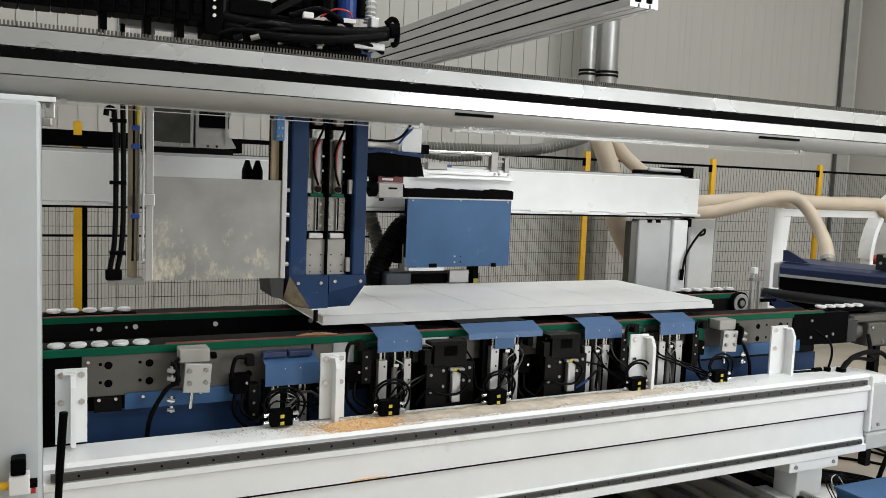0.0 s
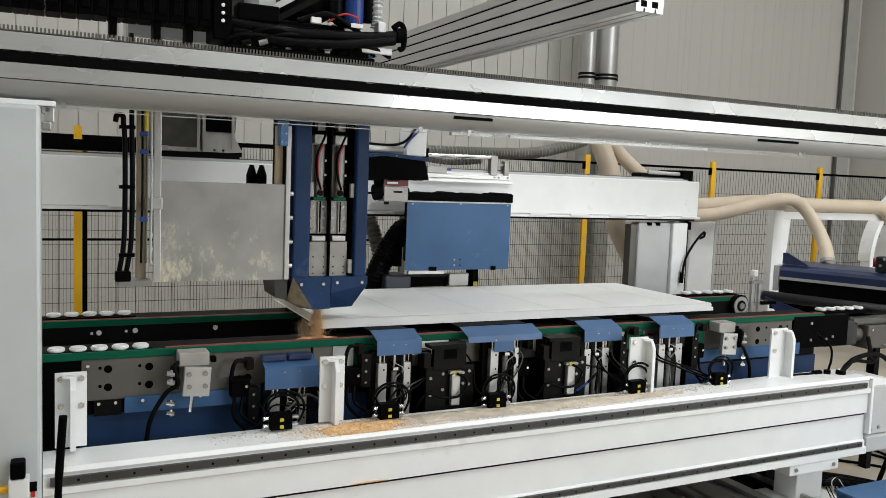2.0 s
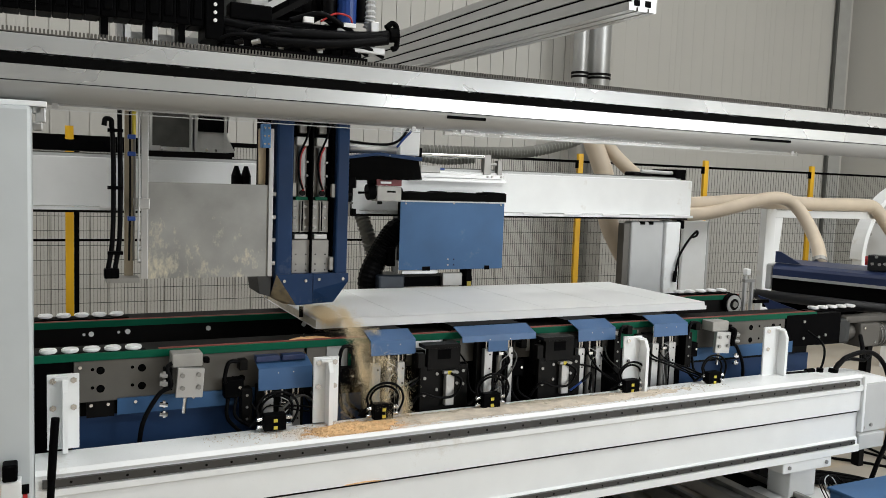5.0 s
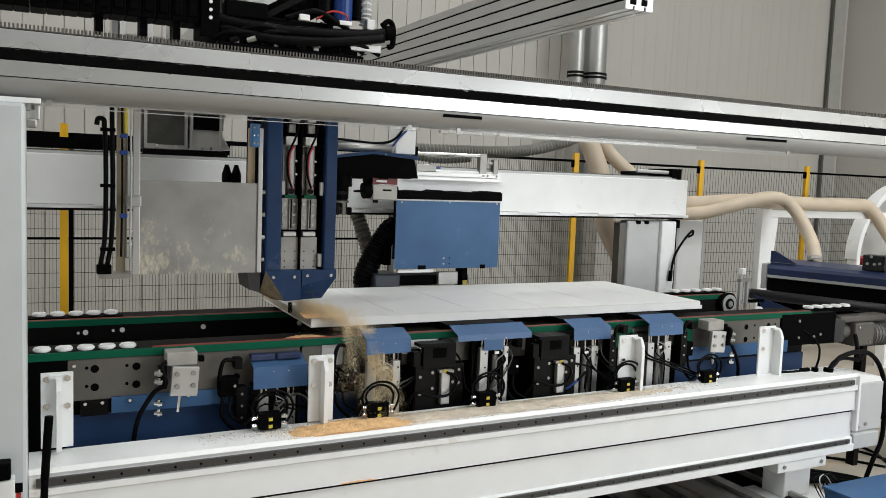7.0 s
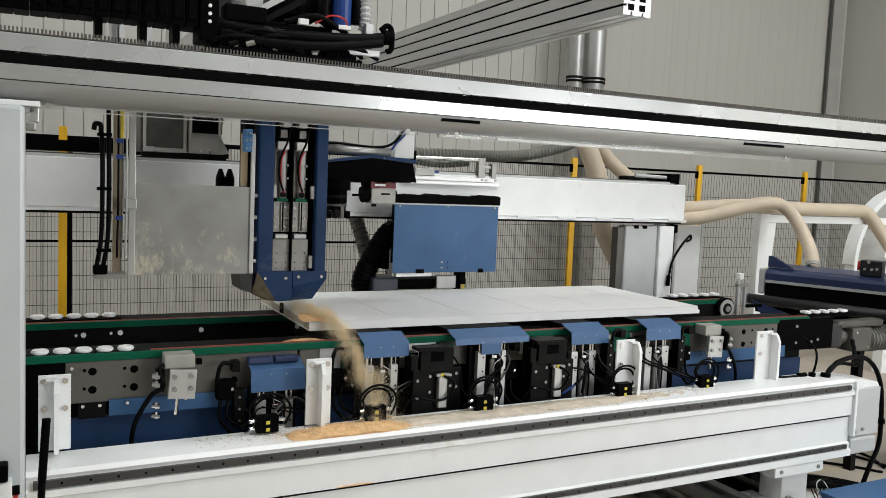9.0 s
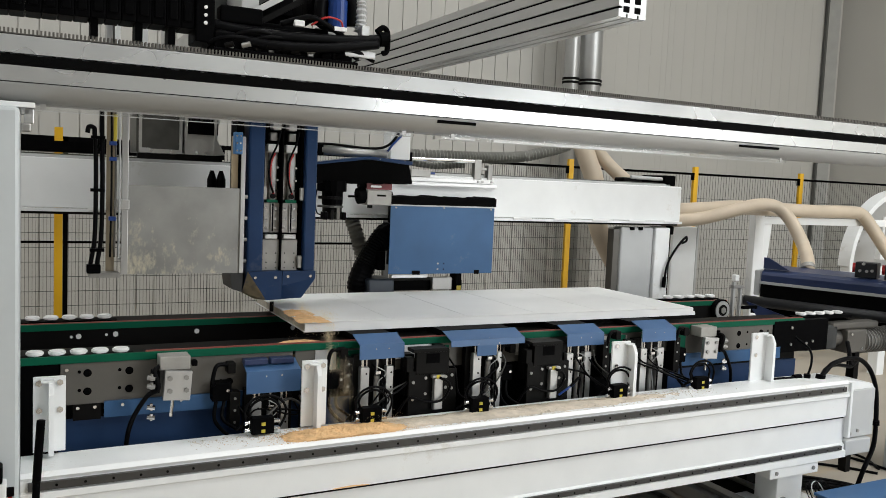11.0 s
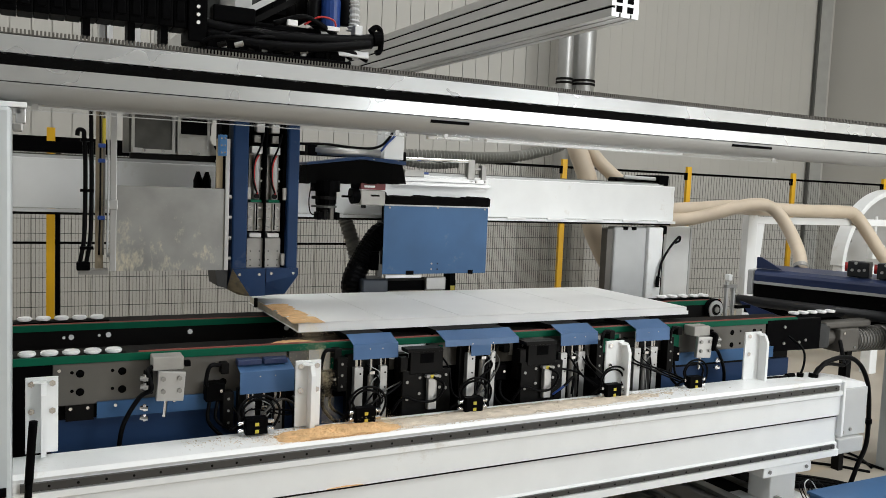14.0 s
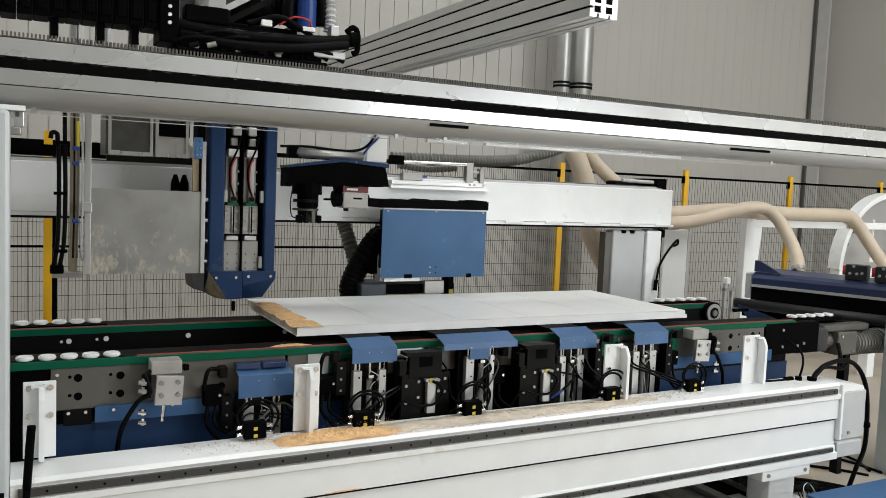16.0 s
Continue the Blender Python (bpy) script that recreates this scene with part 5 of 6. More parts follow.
def bridge():
    o = (0.747, -1.026, 2.14)
    t = thing("overhead_bridge", "grooved aluminium bridge with black hoses and cable chain", "machine bridge", base=o)
    # profile with open grooves on its side and under face
    x0, x1, z0, z1 = 0.687, 0.797, 2.135, 2.335
    side = []
    for z in (2.165, 2.21, 2.255, 2.30):
        side += [(x0, z - 0.004), (x0 + 0.012, z - 0.004), (x0 + 0.012, z + 0.004), (x0, z + 0.004)]
    under = []
    for x in (0.765, 0.72):
        under += [(x + 0.004, z0), (x + 0.004, z0 + 0.012), (x - 0.004, z0 + 0.012), (x - 0.004, z0)]
    bm = bmesh.new()
    prism(bm, [(x0, z0), *side, (x0, z1), (x1, z1), (x1, z0), *under], 1, -1.026, 2.3)
    part("profile", bm, ALU, t, "long extruded aluminium profile with black grooves")
    for z in (2.165, 2.21, 2.255, 2.30):
        part("groove_strip", B((x0 + 0.004, x0 + 0.011, -1.02, 2.3, z - 0.0035, z + 0.0035)), BLACK, t)
    for x in (0.717, 0.762):
        for z in (2.16, 2.19, 2.25):
            part("end_slot", B((x - 0.012, x + 0.012, -1.0275, -1.0262, z - 0.010, z + 0.010)), BLACK, t)
    # cross carrier over the beam, on which profile and heads hang
    part("carriage", B((-0.46, 0.02, -0.40, -0.16, 1.984, 2.02), bevel=0.004), BLACK, t)
    part("rear_carrier", B((-0.6, 0.85, 1.5, 1.6, 2.0, 2.1345), bevel=0.004), ALU, t)
    part("cross_profile", B((-0.35, -0.29, -0.30, 1.55, 2.14, 2.22), bevel=0.002), ALU, t)
    part("cross_profile", B((-0.22, -0.17, -0.30, 1.55, 2.14, 2.22), bevel=0.002), BLACK, t)
    part("cross_profile", B((-0.13, -0.09, -0.28, 1.55, 2.13, 2.21), bevel=0.002), DARK, t)
    part("saw_rail", B((-0.05, 0.05, -0.20, 1.5, 2.09, 2.13)), STEEL, t)
    part("side_panel", B((-0.40, -0.075, -0.06, -0.04, 2.03, 2.42), bevel=0.003), material("smoked_sheet", (0.035, 0.038, 0.036), 0.3), t, "dark smoked cover sheet")
    # Black blocks added to darken the background behind the hoses.
    part("hose_tray", B((-0.46, 0.0, -0.418, -0.402, 1.976, 2.035), bevel=0.003), BLACK, t)
    part("gantry_plate", B((-0.42, -0.05, -0.34, -0.18, 2.02, 2.10), bevel=0.006), BLACK, t)
    # cable chain of single links
    x, k = -2.3, 0
    link_mesh = None
    while x < -0.50:
        z = 2.035 + 0.004 * math.sin(7 * x)
        if link_mesh is None:
            link = part("chain_link", B((x, x + 0.044, -0.40, -0.28, z, z + 0.105), (x + 0.008, x + 0.036, -0.404, -0.40, z + 0.02, z + 0.085), bevel=0.004), BLACK, t)
            link_mesh = link.data
            first = x, z
        else:
            ob = new("chain_link", link_mesh)
            ob.parent = t
            ob.location = (x - first[0], 0, z - first[1])
        x += 0.0445
    part("chain_end", B((-0.52, -0.46, -0.41, -0.27, 2.0, 2.15), bevel=0.004), BLACK, t)
    studs(t, [(-0.49, -0.411, z) for z in (2.06, 2.085, 2.11)], 0.006, PRIMER)
    for x in (-0.83, -0.70, -0.60):
        part("chain_foot", B((x, x + 0.022, -0.38, -0.30, 1.985, 2.04)), BLACK, t)
    for x, mat in ((-0.76, ALU), (-0.735, PRIMER), (-0.665, ALU), (-0.645, PRIMER), (-0.57, ALU)):
        part("bracket", B((x, x + 0.018, -0.10, 0.0, 1.96, 2.12)), mat, t)
    hose = [(-0.52, -0.37, 2.075), (-0.40, -0.39, 2.055), (-0.25, -0.41, 2.045), (-0.10, -0.42, 2.05), (0.03, -0.42, 2.06), (0.12, -0.42, 2.075)]
    part("main_hose", T((hose, 0.020), seg=12), RUBBER, t, smooth=True)
    part("hose_end", C(((0.11, -0.42, 2.075), (0.14, -0.42, 2.08), 0.026)), BLACK, t)
    low = [(-0.46, -0.39, 2.035), (-0.30, -0.425, 2.012), (-0.12, -0.44, 2.018), (0.0, -0.44, 2.036), (0.10, -0.435, 2.055)]
    part("main_hose", T((low, 0.017), seg=12), RUBBER, t, smooth=True)
    part("hose_hook", T(([(0.10, -0.42, 2.10), (0.125, -0.42, 2.118), (0.142, -0.42, 2.10), (0.142, -0.42, 2.04), (0.125, -0.42, 2.028)], 0.010), seg=9), BLACK, t)
    # Added black backing that fills out the dark mass of hoses.
    part("manifold", B((-0.455, -0.03, -0.395, -0.33, 2.021, 2.075), (-0.44, -0.30, -0.398, -0.33, 2.076, 2.13), bevel=0.006), BLACK, t)
    part("manifold", B((-0.47, 0.03, -0.436, -0.42, 1.962, 1.985), bevel=0.004), BLACK, t)
    for k in range(8):
        x = -0.43 + 0.055 * k
        part("plug", C(((x, -0.43, 1.992 + 0.006 * (k % 3)), (x + 0.025, -0.44, 2.0 + 0.006 * (k % 2)), 0.009), seg=8), (DARK, STEEL, BLACK, BLACK)[k % 4], t)
    part("filter_housing", C(((-0.028, -0.33, 2.19), (-0.028, -0.28, 2.19), 0.085), seg=28), BLACK, t)
    for k in range(7):
        a = -0.48 + 0.06 * k
        dz = 0.012 * ((k * 5) % 3)
        part("cable", T(([(a, -0.40, 2.0), (a + 0.05, -0.425, 2.02 + dz), (a + 0.14, -0.42, 2.025 + dz), (a + 0.22, -0.40, 2.0)], 0.008), seg=7), RUBBER, t)
    part("cable", T(([(-0.24, -0.40, 2.09), (-0.14, -0.42, 2.12), (-0.06, -0.42, 2.09), (-0.02, -0.40, 2.075)], 0.010), seg=8), RUBBER, t)
    part("red_wire", T(([(-0.14, -0.42, 2.095), (-0.09, -0.43, 2.125), (-0.04, -0.43, 2.12), (-0.025, -0.42, 2.095)], 0.0035), seg=6), REDP, t)
    part("blue_tube", T(([(-0.10, -0.43, 2.035), (-0.06, -0.435, 2.025), (-0.03, -0.43, 2.02)], 0.006), seg=7), BLUEPL, t)
    part("terminal", B((-0.20, -0.165, -0.43, -0.41, 2.085, 2.105), bevel=0.002), PRIMER, t)
    part("terminal", B((-0.06, -0.015, -0.43, -0.40, 2.085, 2.10), bevel=0.002), PRIMER, t)
    part("fitting", B((0.04, 0.07, -0.43, -0.39, 2.08, 2.115), bevel=0.003), ALU, t)
    part("under_plate", B((-0.02, 0.10, -0.42, -0.36, 2.005, 2.03), bevel=0.003), ALU, t)
    part("filter_ring", T(([(-0.09, -0.36, 2.11), (-0.085, -0.36, 2.20), (-0.03, -0.36, 2.25), (0.025, -0.36, 2.20), (0.03, -0.36, 2.12)], 0.022), seg=10), RUBBER, t, smooth=True)
    part("filter_bowl", C(((-0.03, -0.37, 2.105), (-0.03, -0.37, 2.20), 0.034)), BLUEPL, t, "blue plastic filter bowl")
    part("clear_hose", T(([(0.05, -0.38, 2.10), (0.055, -0.38, 2.15), (0.05, -0.36, 2.25), (0.0, -0.3, 2.4)], 0.022), seg=12, ridge=0.006, pitch=0.016), GREYP, t)
    part("slanted_bar", B((-0.42, -0.20, -0.33, -0.31, 2.125, 2.145), turn=Euler((0, radians(-32), 0)).to_matrix().to_4x4()), ALU, t)
    part("slanted_bar", B((-0.34, -0.12, -0.31, -0.29, 2.13, 2.15), turn=Euler((0, radians(-32), 0)).to_matrix().to_4x4()), DARK, t)
    for k in range(9):
        part("small_fitting", B((-0.42 + 0.045 * k, -0.40 + 0.045 * k, -0.425, -0.40, 1.988, 2.000 + 0.004 * (k % 3)), bevel=0.002), (STEEL, BLACK, DARK)[k % 3], t)
    # extraction boxes behind the guard plate
    part("extraction_box", B((-0.585, -0.40, 0.6, 0.85, 1.655, 1.83), bevel=0.004), BOXZ, t, "zinc sheet extraction box")
    bm = bmesh.new()
    prism(bm, [(-0.385, 1.66), (-0.205, 1.66), (-0.25, 1.74), (-0.225, 1.83), (-0.385, 1.83)], 1, 0.6, 0.85)
    part("extraction_box", bm, ZINCB, t, "bright zinc extraction box with a black mouth")
    for a, b in ((-0.575, -0.395), (-0.384, -0.245)):
        fr = part("box_frame", B((a, a + 0.012, 0.588, 0.599, 1.655, 1.83), (b - 0.012, b, 0.588, 0.599, 1.655, 1.83), (a, b, 0.586, 0.5995, 1.655, 1.672)), ZINCB, t)
        studs(fr, [(b - 0.05, 0.586, 1.664), (a + 0.05, 0.586, 1.664)], 0.006, CHROME)
    part("mouth", B((-0.378, -0.24, 0.594, 0.6, 1.745, 1.815)), BLACK, t)
    part("box_rail", B((-0.58, -0.22, 0.59, 0.62, 1.628, 1.652)), DARK, t)
    part("box_clamp", B((-0.57, -0.53, 0.58, 0.60, 1.655, 1.675)), ALU, t)
    part("box_hanger", B((-0.50, -0.46, 0.70, 0.74, 1.83, 2.14)), ALU, t)
    part("box_hanger", B((-0.34, -0.30, 0.70, 0.74, 1.83, 2.14)), ALU, t)
    return t


BRIDGE = bridge()


def spindle_head():
    """Hangs from the bridge behind the door leaf; drawn where it stands once the bridge rests."""
    o = (0.70, 0.85, 1.4)
    t = thing("spindle_head", "router head with black bristle skirt and two spindles", "router head", base=o)
    d = 0.085
    part("column", B((0.62 + d, 0.735 + d, 0.85, 0.95, 1.69, 2.14), bevel=0.004), WHITE, t)
    bm = bmesh.new()
    prism(bm, [(0.19 + d, 1.641), (0.49 + d, 1.683), (0.735 + d, 1.663), (0.735 + d, 1.683), (0.49 + d, 1.699), (0.19 + d, 1.652)], 1, 0.815, 0.96)
    part("deck", bm, DEEP, t, "deep blue folded deck plate")
    studs(t, [(x + d, 0.815, 1.685) for x in (0.55, 0.69)], 0.0035, STEEL, "screw", 0.003)
    bm = bmesh.new()
    x = 0.192
    while x < 0.712:
        w = random.uniform(0.006, 0.013)
        top = 1.640 + 0.042 * (x - 0.19) / 0.30 if x < 0.49 else 1.682 - 0.02 * (x - 0.49) / 0.245
        low = 1.548 + 0.018 * (x - 0.19) / 0.54 + random.uniform(-0.004, 0.004)
        flare = 0.045 * max(0.0, (x - 0.62) / 0.09)
        h0, h1 = x + d, x + w + d
        prism(bm, [(h0 + flare * 0.5, low), (h1 + flare * 0.5 + 0.002, low), (h1, top), (h0, top)], 1, 0.82, 0.95)
        x += w
    part("bristle_skirt", bm, BRUSH, t)
    part("ram", C(((0.24 + d, 0.86, 1.72), (0.60 + d, 0.86, 1.715), 0.024)), ALU, t, smooth=True)
    part("ram_end", B((0.20 + d, 0.25 + d, 0.84, 0.89, 1.69, 1.745), bevel=0.004), BLACK, t)
    part("cable", T(([(0.16 + d, 0.86, 1.745), (0.3 + d, 0.85, 1.75), (0.5 + d, 0.85, 1.74), (0.60 + d, 0.845, 1.76), (0.66 + d, 0.84, 1.83), (0.68 + d, 0.84, 1.9)], 0.007), seg=7), RUBBER, t)
    part("blue_cable", T(([(0.60 + d, 0.842, 1.73), (0.63 + d, 0.84, 1.77), (0.68 + d, 0.84, 1.82)], 0.006), seg=7), BLUEPL, t)
    sp = part("spindle", C(((0.31 + d, 0.86, 1.445), (0.31 + d, 0.86, 1.51), 0.054), ((0.305 + d, 0.86, 1.51), (0.305 + d, 0.86, 1.565), 0.076)), BLACK, t)
    part("flange", C(((0.30 + d, 0.86, 1.47), (0.30 + d, 0.86, 1.485), 0.064), seg=20), DARK, sp)
    part("flange", C(((0.30 + d, 0.86, 1.428), (0.30 + d, 0.86, 1.438), 0.066), seg=20), BOXZ, sp)
    part("collar", C(((0.31 + d, 0.86, 1.525), (0.31 + d, 0.86, 1.55), 0.056)), DARKRED, sp)
    part("chuck", C(((0.31 + d, 0.86, 1.405), (0.31 + d, 0.86, 1.45), 0.05)), DARK, sp)
    for k in range(4):
        part("jaw", B((0.248 + d + 0.033 * k, 0.268 + d + 0.033 * k, 0.80, 0.86, 1.366, 1.405 + 0.012 * (k % 3)), bevel=0.003), (BLACK, DARK, SIDE)[k % 3], sp)
    part("wire", T(([(0.225 + d, 0.85, 1.53), (0.215 + d, 0.845, 1.46), (0.225 + d, 0.845, 1.40), (0.26 + d, 0.85, 1.385)], 0.003), seg=6), RUBBER, sp)
    sp = part("spindle", B((0.49 + d, 0.63 + d, 0.83, 0.92, 1.445, 1.525), bevel=0.006), SLIDE, t, "grey square spindle motor")
    part("collar", B((0.49 + d, 0.63 + d, 0.835, 0.92, 1.527, 1.56)), DARKRED, sp)
    part("label", B((0.51 + d, 0.57 + d, 0.8335, 0.8348, 1.538, 1.549)), PRIMER, sp)
    part("foot", B((0.50 + d, 0.52 + d, 0.828, 0.85, 1.43, 1.445)), DARK, sp)
    part("label", B((0.545 + d, 0.595 + d, 0.8285, 0.8295, 1.492, 1.502)), DARK, sp)
    part("shaft", C(((0.45 + d, 0.87, 1.49), (0.49 + d, 0.87, 1.495), 0.042)), BLACK, sp)
    part("pin", C(((0.40 + d, 0.87, 1.487), (0.45 + d, 0.87, 1.488), 0.006)), BLACK, sp)
    part("cap", C(((0.455 + d, 0.87, 1.55), (0.495 + d, 0.87, 1.55), 0.022)), BLACK, sp)
    part("knob", C(((0.63 + d, 0.87, 1.50), (0.645 + d, 0.87, 1.50), 0.02)), BLACK, sp)
    t.location, t.scale = (0.631, 0.677, 1.408), (0.957, 0.957, 0.957)
    return t


HEAD = spindle_head()


# ---- sawdust ----
def flakes(count, place, long, thick, seed):
    """A mesh of small wood flakes: place(rng) gives each one's centre and lean."""
    rng = random.Random(seed)
    verts, faces = [], []
    for _ in range(count):
        c, d = place(rng)
        d = Vector(d).normalized()
        s = Vector((rng.gauss(0, 1), rng.gauss(0, 1), rng.gauss(0, 1)))
        s = (s - d * s.dot(d)).normalized()
        n = d.cross(s)
        l, w = long * rng.uniform(0.4, 1.3), thick * rng.uniform(0.6, 1.4)
        c = Vector(c)
        k = len(verts)
        verts += [c - d * l, c + s * w, c + d * l, c - s * w * 0.5 + n * w]
        faces += [(k, k + 1, k + 2), (k, k + 2, k + 3), (k, k + 3, k + 1), (k + 1, k + 3, k + 2)]
    me = bpy.data.meshes.new("flakes")
    me.from_pydata([tuple(v) for v in verts], [], faces)
    return me


def heap(name, cx, cy, z, rx, ry, h, mat, label, seed, y_limits=None):
    bm = bmesh.new()
    n, m = 150, 56
    rows = []
    for i in range(n + 1):
        row = []
        for j in range(m + 1):
            u, v = 2 * i / n - 1, 2 * j / m - 1
            x, y = cx + rx * u, cy + ry * v
            if y_limits:
                y = min(max(y, y_limits[0]), y_limits[1])
            r = math.hypot(u, v)
            lump = noise.noise((x * 14 + seed, y * 14, seed)) * 0.6 + noise.noise((x * 45, y * 45, seed)) * 0.42 + noise.noise((x * 130, y * 130, seed)) * 0.34
            hh = h * max(-0.25, (1 - r * r) + lump * (1.35 - r))
            row.append(bm.verts.new((x, y, z + hh)))
        rows.append(row)
    for a, b in zip(rows, rows[1:]):
        for j in range(m):
            bm.faces.new((a[j], b[j], b[j + 1], a[j + 1])).smooth = True
    return solid(name, bm, mat, label, "sawdust", kind="stuff")


HEAP = heap("sawdust_heap", 0.06, -0.378, 0.6455, 0.25, 0.09, 0.016, DUST, "pale orange sawdust heap on the white beam", 3.0, (-0.4405, -0.29))
heap("sawdust_heap", -0.035, -0.05, 0.922, 0.085, 0.03, 0.011, DUST, "sawdust heap lying on the red belt", 8.0)
drift = heap("sawdust_drift", 0.80, -0.355, 0.6475, 0.90, 0.072, 0.0055, GRIT, "thin grey drift of chips along the beam", 5.0)
drift.matrix_basis = Matrix.Translation((0.43, 0, 0.6)) @ Matrix.Rotation(-0.006, 4, "Y") @ Matrix.Translation((-0.43, 0, -0.6))


def beam_chips():
    def place(rng):
        x = rng.uniform(-0.5, 1.9) if rng.random() < 0.15 else rng.gauss(0.75, 0.33)
        y = -0.30 - abs(rng.gauss(0, 0.06))
        return (min(max(x, -0.9), 2.4), max(y, -0.438), 0.6485 + 0.006 * (x - 0.43) + rng.random() * 0.002), (rng.gauss(0, 1), rng.gauss(0, 1), 0.15 * rng.gauss(0, 1))

    me = flakes(9000, place, 0.0045, 0.0016, 11)
    me.materials.append(GRIT)
    tagged(new("wood_chips", me), "scattered brown wood chips on the white beam", "wood chips", kind="stuff")


beam_chips()


def heap_fringe():
    """Loose flakes that thin out round the heap and over the beam's edge."""
    def place(rng):
        x, y = rng.gauss(0.05, 0.125), -0.372 + rng.gauss(0, 0.04)
        y = min(max(y, -0.441), -0.285)
        return (x, y, 0.647 + 0.006 * (x - 0.43) + rng.random() * 0.004), (rng.gauss(0, 1), rng.gauss(0, 1), 0.3 * rng.gauss(0, 1))

    me = flakes(7000, place, 0.0028, 0.0014, 31)
    me.materials.append(DUST)
    tagged(new("sawdust_fringe", me), "loose pale sawdust scattered round the heap", "sawdust", kind="stuff")


heap_fringe()
heap("sawdust_streak", 0.05, -0.4535, 0.4640, 0.07, 0.004, 0.003, DUST, "thin sawdust streak caught on the beam's ledge", 6.0)


def clump_meshes(counts, spread, first, mat=SPRAY):
    """Puffs of fine flakes; spread says how far each one has loosened."""
    out = []
    for seed, (count, w) in enumerate(zip(counts, spread)):
        def place(rng):
            s = rng.uniform(-1, 1)
            return (w * rng.gauss(0, 0.013 - 0.004 * s), min(w, 1.6) * rng.gauss(0, 0.008), 0.08 * s), (rng.gauss(0, 0.8), rng.gauss(0, 0.8), 1)

        me = flakes(count, place, 0.0015, 0.0007, first + seed)
        me.materials.append(mat)
        out.append(me)
    return out


FLIGHTS = []


def dust_stream():
    """Puffs of sawdust that leave the shoe, slide over the door leaf's corner, fall and settle in the heap."""
    dense, rng = clump_meshes((6000, 6000, 5500, 4000), (1.0, 1.1, 1.5, 2.4), 20), random.Random(5)
    coarse = clump_meshes((5500, 5000), (0.7, 1.0), 60, DUST)
    thin = clump_meshes((2200, 1500, 1100), (1.2, 2.0, 3.0), 40)
    for k in range(285):
        t0 = 1.2 + 0.25 * k if k < 9 else 3.5 + 0.085 * (k - 9) if k < 21 else 4.52 + 0.0262 * (k - 21) if k < 209 else 9.45 + 0.058 * (k - 209)
        late = t0 > 10.6 or 3.4 < t0 < 3.8
        ob = new("sawdust_puff", thin[k % 3] if late else dense[k % 4])
        tagged(ob, "loose puff of pale sawdust thrown off the cut", "sawdust", "sawdust puffs", "stuff")
        FLIGHTS.append((ob, t0, rng.uniform(-1, 1), rng.uniform(-1, 1), rng.uniform(0, 360), 0.0))
    for k in range(44):
        ob = new("sawdust_puff", coarse[k % 2])
        tagged(ob, "loose clot of orange sawdust spilling off the cut end", "sawdust", "sawdust puffs", "stuff")
        FLIGHTS.append((ob, 0.95 + 0.055 * k, rng.uniform(-1, 1), rng.uniform(-1, 1), rng.uniform(0, 360), 0.0))
    for k in range(130):
        t0 = 3.75 + 0.045 * k
        ob = new("sawdust_puff", thin[k % 3])
        tagged(ob, "loose puff of pale sawdust thrown off the cut", "sawdust", "sawdust puffs", "stuff")
        FLIGHTS.append((ob, t0, rng.uniform(-1, 1), rng.uniform(-1, 1), rng.uniform(0, 360), rng.uniform(0.15, 0.9)))


dust_stream()
PATCHES = []


def dust_patches():
    """Low banks of dust that the shoe leaves behind on the cut edge of the door leaf."""
    rng = random.Random(9)
    for k in range(11):
        y = 0.035 + 0.058 * k
        bm = bmesh.new()
        n, wide = 14, (0.095 if k > 1 else 0.125) * rng.uniform(0.85, 1.15)
        rows = []
        for i in range(n + 1):
            row = []
            for j in range(n + 1):
                u, v = 2 * i / n - 1, 2 * j / n - 1
                r = max(abs(u) ** 1.5, abs(v) ** 1.5) + 0.5 * noise.noise((u * 2 + k, v * 2, 3.3))
                row.append(bm.verts.new((wide * 0.5 * u * 1.1, 0.045 * v, 0.009 * (0.75 - r) + 0.0025 * noise.noise((u * 9, v * 9 + k, 1)))))
            rows.append(row)
        for a, b in zip(rows, rows[1:]):
            for j in range(n):
                bm.faces.new((a[j], b[j], b[j + 1], a[j + 1])).smooth = True
        ob = solid("dust_bank", bm, DUST, "thin bank of pale sawdust on the cut edge", "sawdust", "dust banks", "stuff")
        PATCHES.append((ob, y, 0.045 + 0.004 * rng.uniform(-1, 1)))


dust_patches()


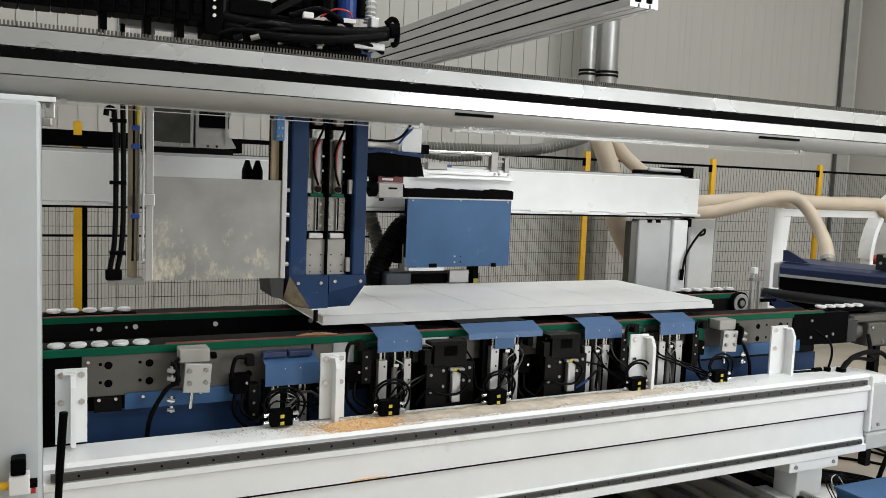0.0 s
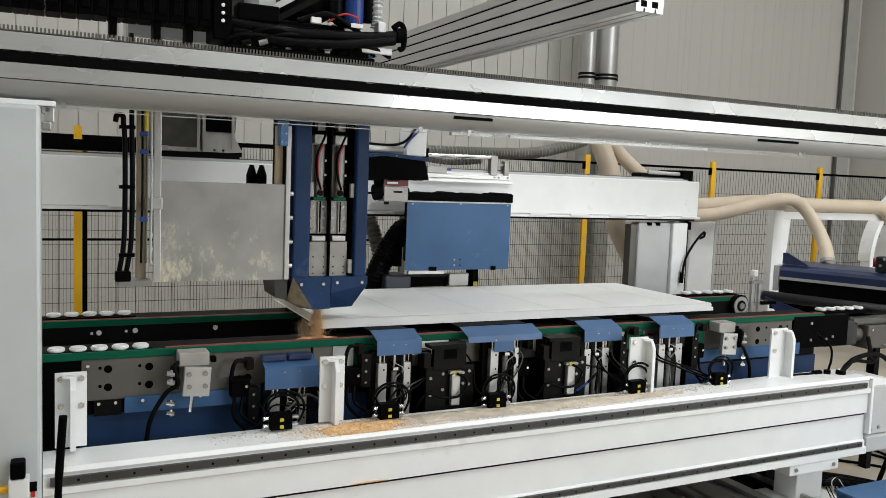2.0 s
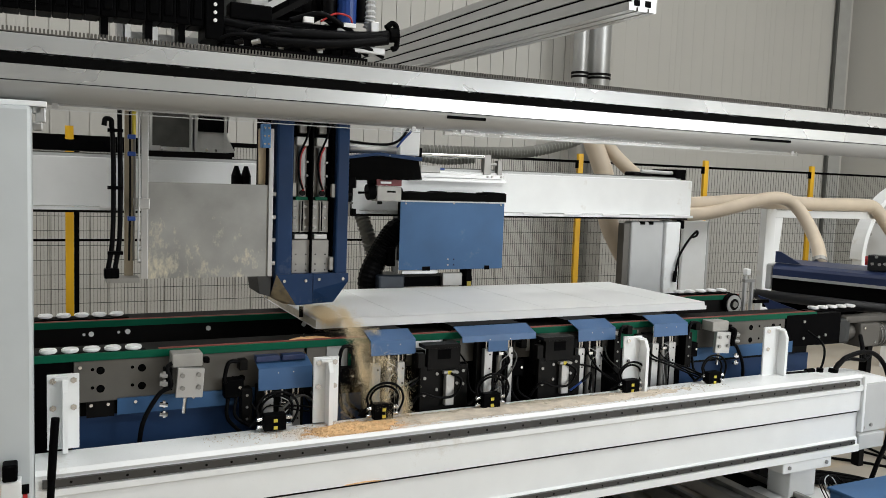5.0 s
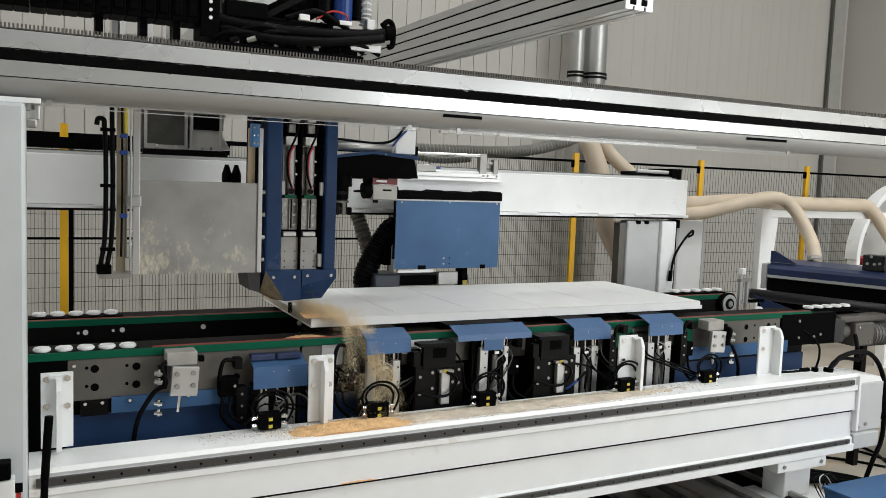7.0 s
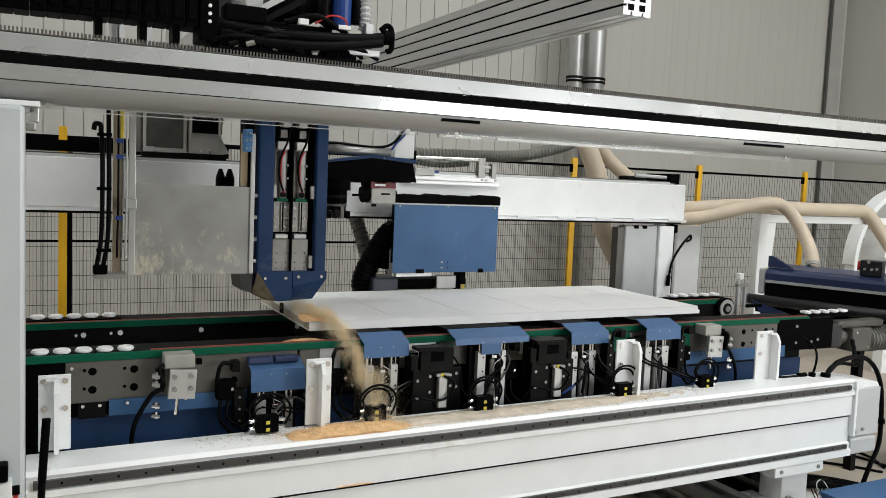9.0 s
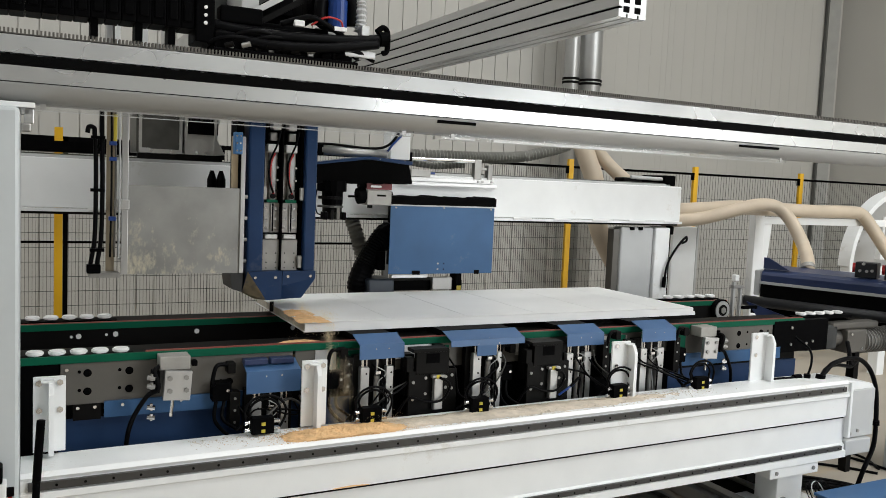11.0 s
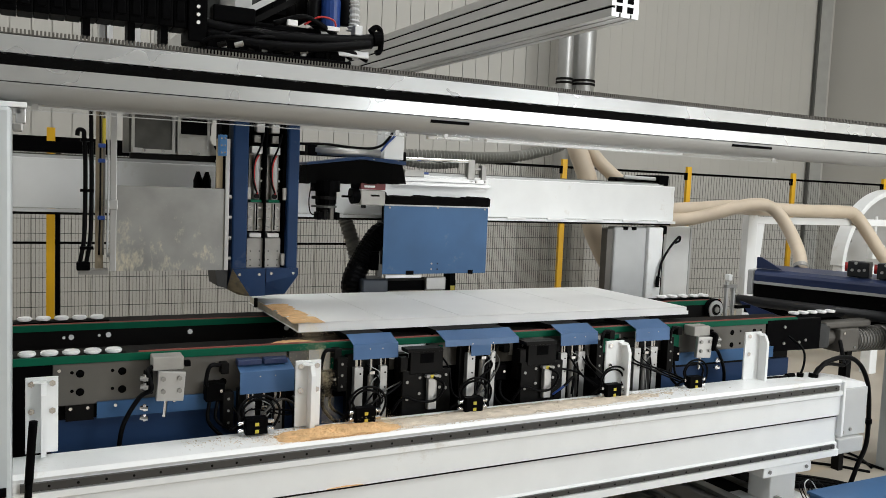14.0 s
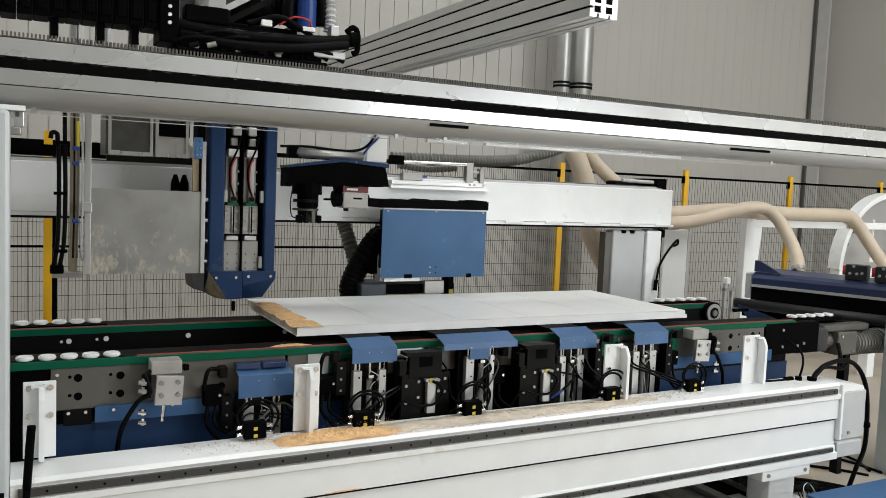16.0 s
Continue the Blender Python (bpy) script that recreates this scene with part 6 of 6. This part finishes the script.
def motions():
    walk(SAW, [(t, Matrix.Translation(saw_at(t))) for t, _, _ in SAW_ROWS])
    shifts = ((0, -0.03), (0.5, 0), (1, 0), (14, 0), (14.5, 0), (15, -0.025), (15.5, -0.052), (16, -0.085))
    walk(BRIDGE, [(t, pose(0.747 + dx, -1.026, 2.14)) for t, dx in shifts])
    walk(HEAD, [(t, pose(0.631 + dx, 0.677, 1.408)) for t, dx in shifts])
    walk(HEAP, [(t, pose(0, 0, dz)) for t, dz in ((0, -0.007), (3.5, -0.007), (6.5, -0.002), (9, 0), (16, 0))])
    times = [t for t, _, _ in SAW_ROWS]
    inside = Vector((-0.05, 0.14, 0.095))
    for ob, t0, a, b, turn, lag in FLIGHTS:
        rows = [(t, Matrix.Translation(saw_at(t) + inside) @ pose(0, 0, 0, -60, 0, turn)) for t in times if t < t0 - 0.06]
        start = saw_at(t0)
        slow = max(lag, min(1.0, max(0.0, (t0 - 9.0) / 2.4)))
        early = t0 < 3.4
        edge = 0.075 + 0.02 * a - 0.02 * slow
        if early:
            way = [(0.0, start + inside, -60), (0.1, Vector((-0.03 + 0.01 * a, start.y + 0.06, 0.985)), -20), (0.22, Vector((-0.05 + 0.02 * a, -0.03 + 0.02 * b, 0.94)), -15), (0.4, Vector((-0.04 + 0.03 * a, -0.02 + 0.01 * b, 0.875)), -85)]
        else:
            push = 1 - 0.2 * slow
            land = Vector((0.225 + 0.045 * a - 0.165 * slow, -0.05 - 0.285 * push + 0.02 * b, 0.590 - 0.04 * slow))
            lip = Vector((edge, 0.03, 1.003))
            arc = []
            for s, u, z, lean in ((0.20, 0.22, 0.990, -66), (0.25, 0.45, 0.930, -42), (0.30, 0.63, 0.850, -30), (0.35, 0.80, 0.755, -22), (0.39, 0.93, 0.675, -16)):
                p = lip.lerp(land, u)
                arc.append((s, Vector((p.x + 0.034 * a * u, p.y, z)), lean))
            way = [(0.0, start + inside, -60), (0.06, Vector((0.025 + 0.01 * a, start.y + 0.01, 1.004)), -80), (0.15, lip, -78), *arc, (0.43, land, -70)]
        rows += [(t0 + s, Matrix.Translation(p) @ pose(0, 0, 0, lean, 0, 0) @ pose(0, 0, 0, 0, 0, turn if not early else 0)) for s, p, lean in way]
        rows.append((16, rows[-1][1]))
        walk(ob, rows)
    for ob, y, x in PATCHES:
        ts, _, ys = zip(*SAW_ROWS)
        t0 = float(np.interp(y + 0.03, ys[1:10], ts[1:10])) if y + 0.03 < 0.515 else 14.6
        rows = [(t, Matrix.Translation(saw_at(t) + inside)) for t in times if t < t0 - 0.2]
        rows += [(t0 - 0.15, Matrix.Translation(saw_at(t0 - 0.15) + inside)), (t0, pose(x, y, 0.9915)), (16, pose(x, y, 0.9915))]
        walk(ob, rows)


motions()
